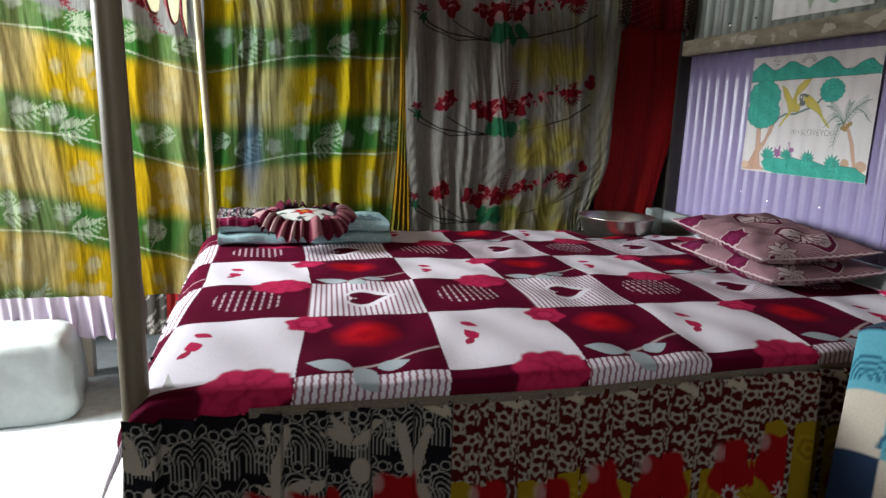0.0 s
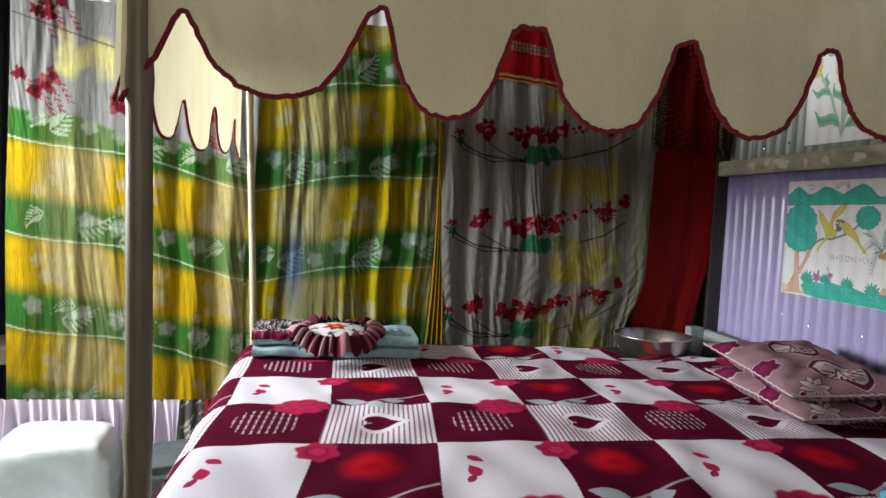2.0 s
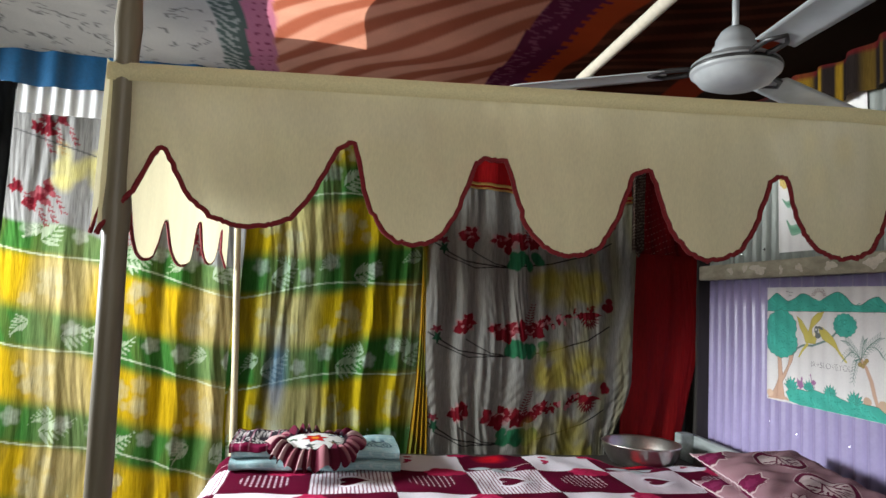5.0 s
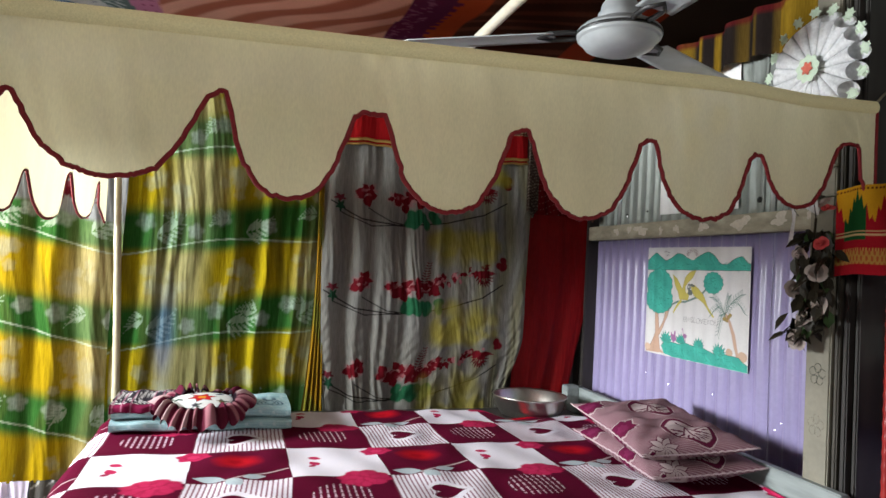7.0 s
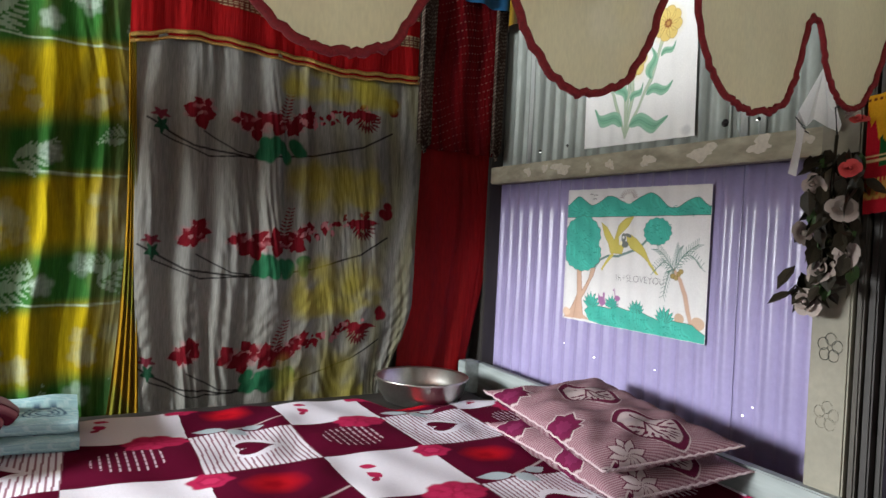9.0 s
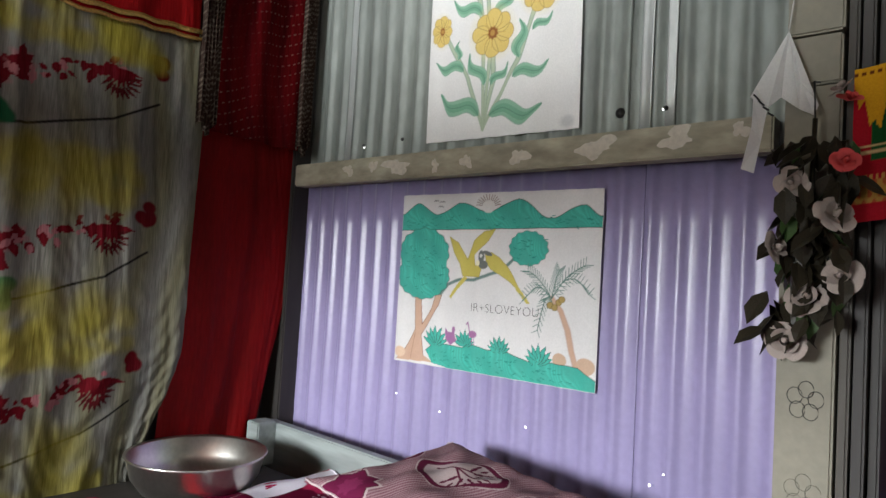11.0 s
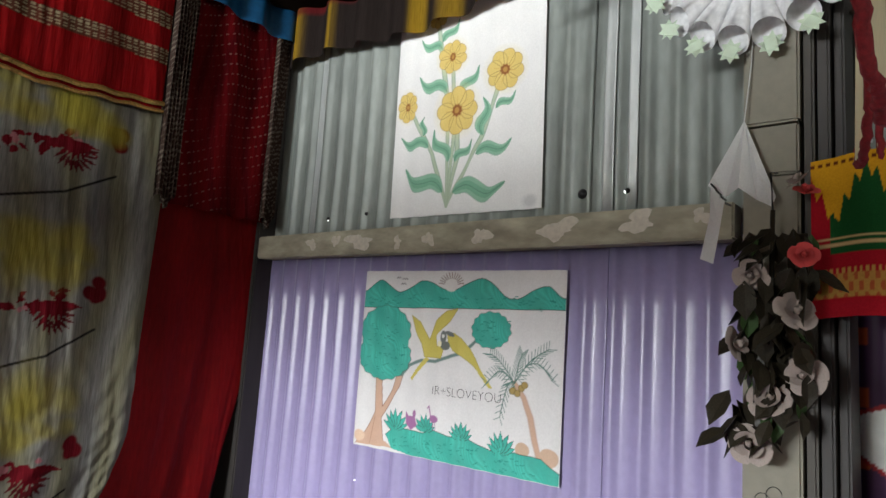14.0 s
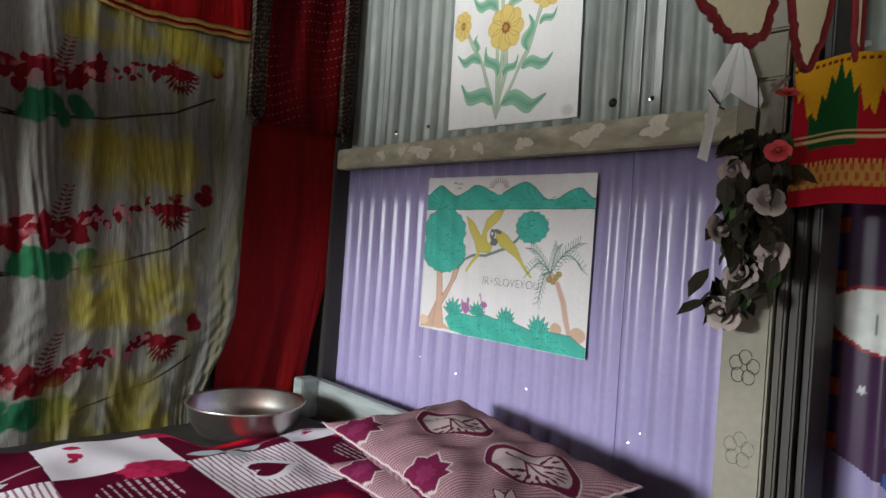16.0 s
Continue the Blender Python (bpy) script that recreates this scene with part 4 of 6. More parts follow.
for zb, hb in ((1.988, 0.011), (2.008, 0.014)):
    sheet("gold_braid", 200, 5, lambda u, v: (0.66 + 1.07 * u, 3.072 - 0.004 * np.sin(np.pi * v) + folds(0.7 + 1.08 * u, 2 + 0 * v, 43, 0.016), zb + hb * v + 0.002 * np.sin(70 * u) + braid_rise(u)), M_GOLD, white_curtain, "narrow gilt braid")
settle(white_curtain)

red_curtain = thing("curtain", (1.94, 3.12, 0.7), "deep red satin curtain under a hanging maroon gauze length", "curtain", "back curtains")
sheet("cloth", 90, 120, lambda u, v: (1.705 + 0.055 * v + (0.335 - 0.055 * v + 0.115 * smooth01(v, 0.02, 0.7)) * u, 3.12 + folds(1.7 + 0.45 * u, 0.68 + 1.12 * v, 51, 0.02), 0.68 + 1.09 * v - 0.05 * smooth01(u, 0.8, 1) * smooth01(v, 0.9, 1)), M_RED, red_curtain)


def gauze_paint(u, v):
    """Maroon net with slanting rows of pale running stitches."""
    s, t = 0.34 * u, 0.75 * v
    p = Print(s, t, (0.115, 0.004, 0.006))
    # dark upright streaks put the shade of folds into the net's colour
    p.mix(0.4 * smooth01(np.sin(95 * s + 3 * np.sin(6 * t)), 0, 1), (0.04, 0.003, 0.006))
    row = (t - 0.35 * s + 0.006 * np.sin(30 * s)) / 0.034
    dash = (abs(row % 1 - 0.5) < 0.06) & (np.sin(2 * np.pi * s / 0.018 + 2.4 * np.floor(row)) > 0.25)
    p.mix(dash * (0.32 + 0.25 * np.sin(17 * s + 9 * t)), (0.28, 0.17, 0.14))
    return p.c


def net_paint(u, v):
    """Brown net border with bars of grey thread."""
    s, t = 0.065 * u, 0.75 * v
    p = Print(s, t, (0.045, 0.028, 0.022))
    bar = np.sin(2 * np.pi * (t + 0.2 * s) / 0.016 + np.sin(21 * t)) > 0.25
    p.mix((bar & (np.sin(2 * np.pi * s / 0.011 + 9 * np.sin(40 * t)) > -0.4)) * 0.75, (0.17, 0.14, 0.11))
    p.mix((abs(s % 0.02 - 0.01) < 0.0012) * 0.5, (0.2, 0.17, 0.13))
    return p.c


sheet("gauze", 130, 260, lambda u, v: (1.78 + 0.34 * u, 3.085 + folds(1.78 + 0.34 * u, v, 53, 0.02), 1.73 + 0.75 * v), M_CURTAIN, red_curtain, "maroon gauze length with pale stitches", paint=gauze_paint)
for x0, x1 in ((1.735, 1.80), (2.10, 2.15)):
    sheet("fringe", 34, 260, lambda u, v: (x0 + (x1 - x0) * u, 3.072 + 0.012 * np.sin(40 * u + 2 * v), 1.73 + 0.02 * np.sin(9 * u) + 0.75 * v), M_CURTAIN, red_curtain, "brown net border", paint=net_paint)
settle(red_curtain)

blue_band = thing("blue_drape", (-0.7, 3.05, 2.38), "narrow bright blue satin drape under the ceiling", "drape")
sheet("cloth", 360, 12, lambda u, v: (-1.6 + 3.75 * u, 3.04 + 0.055 * ripple_noise(u * 3, 61, 9, 14, 75), 2.305 + 0.06 * smooth01(u, 0.3, 0.5) * (1 - v) + 0.155 * v + 0.012 * np.sin(30 * u) * (1 - v)), M_BLUE, blue_band)
settle(blue_band)

# ---- canopy ----
V_Y = 1.30
PEAKS = ((-0.113, 1.706, 0.006), (0.254, 1.745, 0.006), (0.558, 1.738, 0.025), (0.905, 1.741, 0.010), (1.238, 1.753, 0.010), (1.582, 1.757, 0.012), (1.935, 1.826, 0.026))
LOWS = (1.560, 1.543, 1.540, 1.551, 1.573, 1.634)
CUT_F = (0, 0.04, 0.10, 0.16, 0.27, 0.36, 0.45, 0.58, 0.70, 0.82, 0.88, 0.94, 1)
CUT_Z = (1, 0.82, 0.52, 0.31, 0.105, 0.03, 0, 0.03, 0.12, 0.42, 0.68, 0.93, 1)


def scallop(s, peaks, lows, first, last):
    """Height of the cut hem at each place along a valance: steep from each peak, then a round lobe."""
    z = np.empty_like(s)
    xs = [p[0] for p in peaks]
    k = np.clip(np.searchsorted(xs, s) - 1, -1, len(xs) - 1)
    for i in range(-1, len(xs)):
        m = k == i
        if i == -1:
            z[m] = np.interp(s[m], [first[0], first[0] + 0.02, first[0] + 0.066, xs[0] - 0.018, xs[0]], [first[1], first[1] + 0.035, first[1] + 0.096, peaks[0][1] - 0.023, peaks[0][1]])
        elif i == len(xs) - 1:
            z[m] = np.interp(s[m], [xs[-1], xs[-1] + peaks[-1][2], xs[-1] + peaks[-1][2] + 0.01, last[0]], [peaks[-1][1], peaks[-1][1], peaks[-1][1] - 0.09, last[1]])
        else:
            (xa, za, wa), (xb, zb, wb) = peaks[i], peaks[i + 1]
            f = np.clip((s[m] - xa - wa) / (xb - xa - wa - wb), 0, 1)
            top = za + (zb - za) * f
            z[m] = lows[i] + (top - lows[i]) * np.interp(f, CUT_F, CUT_Z)
    return z


canopy = thing("bed_canopy", (0.88, 1.29, 1.6), "cream cotton bed canopy valance with scalloped hem and red piping", "canopy")


def front_top(x):
    return 1.864 + 0.043 * (x + 0.21)


def valance_bow(x):
    """The far end is tied back towards the wall."""
    return 0.06 * smooth01(x, 1.4, 1.85)


def valance_y(x, f):
    return V_Y + valance_bow(x) + 0.013 * ripple_noise(x, 71, 8, 8, 40) * (1.2 - f) + 0.0065 * ripple_noise(x + 0.08 * f, 73, 8, 40, 110) * (0.7 + 0.4 * np.sin(9 * x + 2)) + 0.004 * np.sin(60 * x) * np.exp(-((x - 0.56) / 0.03) ** 2)


def front_place(u, v):
    x = -0.218 + 2.25 * u
    lo = scallop(x, PEAKS, LOWS, (-0.218, 1.528), (2.032, 1.630))
    hi = front_top(x) - 0.028
    return x, valance_y(x, v), lo + (hi - lo) * v


sheet("front_valance", 640, 30, front_place, M_VALANCE, canopy)
sheet("top_hem", 120, 6, lambda u, v: (-0.222 + 2.255 * u, V_Y + valance_bow(-0.222 + 2.255 * u) - 0.004 - 0.008 * np.sin(np.pi * v), front_top(-0.222 + 2.255 * u) - 0.034 + 0.036 * v), M_BAND, canopy, "yellowish doubled hem")
xs = np.linspace(-0.218, 2.032, 420)
zs = scallop(xs, PEAKS, LOWS, (-0.218, 1.528), (2.032, 1.630))
tube("red_piping", np.stack([xs, valance_y(xs, 0) - 0.003, zs], 1) + 0.0012 * np.random.default_rng(3).normal(size=(420, 3)), 0.0054, M_REDTRIM, canopy, sides=6)
zz = np.linspace(1.63, 1.955, 12)
tube("red_piping", np.stack([np.full(12, 2.033), np.full(12, V_Y + 0.057), zz], 1), 0.005, M_REDTRIM, canopy, sides=6)
SIDE_PEAKS = ((1.495, 1.64, 0.01), (1.86, 1.618, 0.01), (2.33, 1.668, 0.01), (2.80, 1.69, 0.01))
SIDE_LOWS = (1.50, 1.505, 1.535)


def side_place(u, v):
    y = 1.29 + 1.68 * u
    lo = scallop(y, SIDE_PEAKS, SIDE_LOWS, (1.29, 1.53), (2.97, 1.54))
    return -0.222 + 0.006 * ripple_noise(y, 75, 8, 8, 40) * (1.2 - v), y, lo + (1.87 - lo) * v


sheet("side_valance", 300, 20, side_place, M_VALANCE, canopy)
ys = np.linspace(1.29, 2.97, 300)
tube("red_piping", np.stack([np.full(300, -0.225), ys, scallop(ys, SIDE_PEAKS, SIDE_LOWS, (1.29, 1.53), (2.97, 1.54))], 1), 0.0045, M_REDTRIM, canopy, sides=6)
tube("cord", [(2.03, V_Y + 0.06, 1.955), (2.08, 1.38, 1.99), (2.17, 1.42, 2.04)], 0.004, M_BAMBOO, canopy, sides=6)
settle(canopy)


def bamboo(name, a, b, r, mat, label):
    n = 48
    k = np.linspace(0, 1, n)
    p = np.array(a)[None] + (np.array(b) - np.array(a))[None] * k[:, None]
    p[:, 0] += 0.006 * np.sin(5 * k)
    rad = r * (1.05 - 0.15 * k) + r * 0.13 * (np.abs(((k * 7) % 1) - 0.5) < 0.06)
    ob = tube(name, p, rad, mat, sides=14)
    return tagged(ob, label, "pole", "bed poles")


bamboo("bamboo_pole", (-0.172, 1.315, 0.0), (-0.198, 1.315, 2.47), 0.0245, M_BAMBOO, "brown bamboo pole holding the canopy corner")
bamboo("bamboo_pole", (-0.118, 2.99, 0.0), (-0.205, 2.99, 2.3), 0.015, M_BAMBOOLIGHT, "thin pale bamboo pole at the back of the bed")

# ---- things on the bed ----


M_PIPING = material("pink_cord", (0.50, 0.38, 0.40), 0.9, grain=0.4, grain_scale=300)


def pillow_paint(u, v):
    """Brocade: pale ogees that hold a leafy sprig, plum bands and blooms between them."""
    s, t = 0.66 * u, 0.44 * v
    p = Print(s, t, (0.28, 0.18, 0.195))
    p.mix((np.sin(2 * np.pi * (s + 0.35 * t) / 0.0085) > 0.1) * 0.8, (0.115, 0.030, 0.052))
    deep, plum, pale = (0.085, 0.010, 0.030), (0.105, 0.010, 0.038), (0.38, 0.30, 0.30)
    ogees = [(0.43 + 0.30 * i, 0.25 + 0.44 * j) for i in (-2, -1, 0, 1) for j in (-1, 0, 1)] + [(0.25 + 0.30 * i, 0.03 + 0.44 * j) for i in (-1, 0, 1) for j in (0, 1)]
    for n, (cx, cy) in enumerate(ogees):
        tree = n < 12
        wide = 0.125 if tree else 0.078
        far = (abs(s - cx) / wide) ** 1.5 + (abs(t - cy + 0.018 * np.sin(14 * (s - cx))) / (wide * 0.74)) ** 1.5
        if tree:
            p.mix((far < 1.0).astype(float), pale).mix((far < 0.95).astype(float), deep).mix((far < 0.74).astype(float), (0.16, 0.07, 0.09)).mix((far < 0.72).astype(float), pale)
            for ring_r, many, size in ((0.022, 7, 0.036), (0.052, 13, 0.030)):
                for a in np.linspace(-1.75, 1.75, many):
                    p.leaf(cx - 0.012 - ring_r * math.cos(a), cy + 0.85 * ring_r * math.sin(a), size, math.pi - a, deep, 0.13)
            for a in (-0.8, 0, 0.8):
                p.line([(cx + 0.078, cy - 0.006), (cx + 0.02, cy), (cx - 0.045 * math.cos(a), cy + 0.045 * math.sin(a))], 0.0036, deep)
        else:
            for size, tone in ((0.074, pale), (0.066, deep), (0.061, plum), (0.030, (0.15, 0.018, 0.06))):
                for a in np.linspace(0, 6.28, 9)[:-1] + 0.3:
                    p.leaf(cx, cy, size, a, tone, 0.36)
    for cx in (0.02, 0.64):
        for a in np.linspace(0, 6.28, 10)[:-1]:
            p.leaf(cx, 0.10, 0.066, a, deep, 0.26).leaf(cx, 0.10, 0.061, a, pale, 0.22)
    return p.c


def pillow(z, turn, at):
    root = thing("pillow", (at[0], at[1], z), "plump pillow in a pink and plum brocade cover", "pillow", "stacked pillows")

    def half(sign):
        def place(u, v):
            a, b = 2 * u - 1, 2 * v - 1
            puff = np.clip((1 - a ** 4) * (1 - b ** 4), 0, 1) ** 0.55
            pinch = 1 - 0.07 * (1 - abs(a)) * abs(b) ** 3 - 0.0
            x = 0.315 * a * (1 - 0.07 * (1 - b * b))
            y = 0.205 * b * (1 - 0.07 * (1 - a * a))
            h = 0.045 * puff * sign + 0.004 * np.sin(20 * a + 3 * b) * puff + 0.004 * np.sin(9 * b - 6 * a + 2 * np.sin(5 * a)) * puff + 0.012 * (a * a) * (b * b)
            return y * pinch, x, h
        return place
    sheet("cover", 330, 220, half(1), M_PRINT, root, paint=pillow_paint)
    sheet("underside", 50, 34, half(-1), M_PRINT, root, paint=pillow_paint)
    ring = []
    for k in np.linspace(0, 4, 121)[:-1]:
        i, f = int(k), k % 1
        a, b = ((-1 + 2 * f, -1), (1, -1 + 2 * f), (1 - 2 * f, 1), (-1, 1 - 2 * f))[i]
        ring.append((0.205 * b * (1 - 0.07 * (1 - a * a)) * (1 - 0.07 * (1 - abs(a)) * abs(b) ** 3), 0.315 * a * (1 - 0.07 * (1 - b * b)), 0.012 * a * a * b * b + 0.002 * math.sin(90 * k)))
    ring.append(ring[0])
    tube("piping", ring, 0.0030, M_PIPING, root, "pale corded edge", sides=5)
    rr = random.Random(int(z * 1000))
    tufts = []
    for x, y, h in ring[:-1]:
        for _ in range(4):
            out = Vector((x / 0.205, y / 0.315, rr.uniform(-0.5, 0.4))).normalized() * rr.uniform(0.006, 0.013)
            side = Vector((-out.y, out.x, 0)).normalized() * 0.0008
            o = Vector((x + rr.uniform(-0.004, 0.004), y + rr.uniform(-0.004, 0.004), h))
            tufts += [o - side, o + side, o + out]
    mesh_object("fringe", tufts, [(k, k + 1, k + 2) for k in range(0, len(tufts), 3)], M_PIPING, root, "frayed pale thread fringe", smooth=False)
    root.matrix_world = pose(at[0], at[1], z, 3 if z > 0.85 else 0, -4, turn)
    return root


pillow(0.798, -6, (1.82, 2.0))
pillow(0.878, -8.5, (1.805, 2.015))

quilt = thing("folded_quilt", (0.22, 2.63, 0.755), "folded quilt pile, plum cloth over stitched turquoise cotton", "quilt")


def quilt_paint(u, v):
    s, t = 0.66 * u, 0.9 * v
    p = Print(s, t, (0.30, 0.46, 0.48))
    p.mix((np.sin(300 * t) > 0.5) * 0.45, (0.14, 0.25, 0.28))
    p.mix((np.sin(120 * s + 6 * np.sin(40 * t)) > 0.75) * 0.4, (0.5, 0.6, 0.6))
    for cx, cy in ((0.06, 0.12), (0.58, 0.5), (0.5, 0.13), (0.33, 0.16)):
        for r in (0.05, 0.035, 0.02):
            p.line([(cx + r * math.cos(a), cy + r * math.sin(a)) for a in np.linspace(0, 6.28, 20)], 0.004, (0.05, 0.09, 0.14))
    return p.c


def roll_place(x0, x1, y, z, ry, rz):
    def place(u, v):
        a = 2 * np.pi * v - np.pi / 2
        c, s = np.cos(a), np.sin(a)
        return x0 + (x1 - x0) * u, y + ry * np.sign(c) * abs(c) ** 0.45 + 0.003 * np.sin(30 * u), z + rz * np.sign(s) * abs(s) ** 0.5 + 0.003 * np.sin(20 * u + 6 * v)
    return place


for zc, x0, x1, dy in ((0.778, -0.105, 0.55, 0.0), (0.822, -0.10, 0.545, 0.012)):
    sheet("fold", 160, 90, roll_place(x0, x1, 2.75 + dy, zc, 0.15, 0.024), M_PRINT, quilt, "turquoise stitched cotton fold", paint=quilt_paint)


def plum_paint(u, v):
    p = Print(0.31 * u, 0.5 * v, (0.15, 0.010, 0.04))
    crown = (v > 0.40) & (v < 0.64)
    p.mix(crown.astype(float), (0.022, 0.018, 0.025))
    p.mix(crown * (np.sin(70 * u + 5 * np.sin(40 * v)) * np.sin(110 * v + 3 * np.sin(25 * u)) > 0.15), (0.50, 0.48, 0.47))
    p.mix((np.sin(60 * u) > 0.95).astype(float), (0.3, 0.12, 0.17))
    return p.c


sheet("plum_cloth", 70, 60, roll_place(-0.108, 0.20, 2.758, 0.842, 0.153, 0.022), M_PRINT, quilt, "plum cloth laid over the pile", paint=plum_paint)
settle(quilt)

cushion = thing("round_cushion_cover", (0.25, 2.58, 0.87), "round white cover embroidered with a red star and frilled in plum", "cushion cover")


def disc_paint(u, v):
    a, r = 2 * np.pi * u, 0.118 * v
    p = Print(r * np.cos(a), r * np.sin(a), (0.60, 0.60, 0.585))
    for k in range(6):
        t = k * math.pi / 3 + 0.2
        p.leaf(0, 0, 0.055, t, (0.03, 0.02, 0.02), 0.26)
        p.leaf(0, 0, 0.050, t, (0.42, 0.012, 0.014), 0.24)
    p.oval(0, 0, 0.015, 0.015, (0.55, 0.22, 0.02))
    for k, tone in enumerate(((0.04, 0.05, 0.14), (0.16, 0.03, 0.08), (0.03, 0.10, 0.05), (0.05, 0.04, 0.06), (0.14, 0.09, 0.03))):
        t = k * math.pi * 0.4 + 0.7
        cx, cy = 0.084 * math.cos(t), 0.084 * math.sin(t)
        p.oval(cx, cy, 0.016, 0.011, tone, turn=t, ripple=0.25)
        for q in (-0.7, 0.7):
            p.leaf(cx, cy, 0.028, t + math.pi / 2 + q, (0.05, 0.06, 0.05), 0.2)
    p.mix((r > 0.111).astype(float), (0.03, 0.02, 0.03)).mix(((r > 0.103) & (r < 0.107)).astype(float) * (np.sin(60 * a) > 0), (0.08, 0.05, 0.07))
    return p.c


sheet("embroidered_disc", 120, 40, lambda u, v: (0.118 * v * np.cos(2 * np.pi * u), 0.118 * v * np.sin(2 * np.pi * u), 0.014 * (1 - v ** 2)), M_PRINT, cushion, "white embroidered centre", paint=disc_paint)
GATHER = 23


def gather(a):
    """Uneven run of the frill's gathers round its edge."""
    return GATHER * a + 1.9 * np.sin(3 * a + 0.5) + 1.2 * np.sin(7 * a)


def ruffle_paint(u, v):
    a = 2 * np.pi * u
    p = Print(u, v, (0.075, 0.010, 0.022))
    fold = np.floor((gather(a) + 2.2) / (2 * np.pi))
    pick = np.sin(fold * 12.9898) * 43758.5453 % 1
    crest = smooth01(np.sin(gather(a) + 0.3), 0.1, 0.6)
    p.mix(crest * (pick > 0.35), (0.24, 0.10, 0.115)).mix(crest * (pick > 0.8), (0.34, 0.22, 0.22))
    p.mix((v < 0.10).astype(float), (0.02, 0.012, 0.018))
    return p.c


def ruffle_place(u, v):
    a = 2 * np.pi * u
    front = np.clip(-np.sin(a), 0, 1)
    wave = np.sin(gather(a))
    r = 0.114 + (0.070 + 0.010 * np.sin(9 * a + 1)) * v * (1 - 0.30 * front) + 0.008 * np.sin(5 * a) * v + 0.008 * v * np.sin(gather(a) + 1.2)
    z = 0.002 + 0.017 * np.sin(np.pi * (0.12 + 0.78 * v)) * (1 + wave) * (0.6 + 0.4 * np.sin(4 * a)) - 0.022 * v ** 2 + 0.010 * v * wave - 0.044 * v ** 1.4 * front
    return r * np.cos(a), r * np.sin(a), z


sheet("frill", 520, 12, ruffle_place, M_PRINT, cushion, "gathered plum frill", paint=ruffle_paint)
cushion.matrix_world = pose(0.212, 2.60, 0.874, 4, -1, 0)

bowl = thing("steel_bowl", (1.718, 2.900, 0.72), "wide shallow stainless steel bowl behind the bedspread", "bowl")
lathe("bowl_wall", [(0.0005, 0.708), (0.11, 0.708), (0.135, 0.715), (0.160, 0.745), (0.172, 0.795), (0.181, 0.800), (0.183, 0.797), (0.176, 0.790), (0.164, 0.742), (0.138, 0.706), (0.11, 0.7005), (0.0005, 0.7005)], M_STEEL, bowl, sides=64, centre=(1.718, 2.900, 0.026))
settle(bowl)

# ---- pictures on the wall ----
TEAL, TRUNK, LEMON = (0.05, 0.38, 0.30), (0.50, 0.32, 0.23), (0.50, 0.42, 0.09)


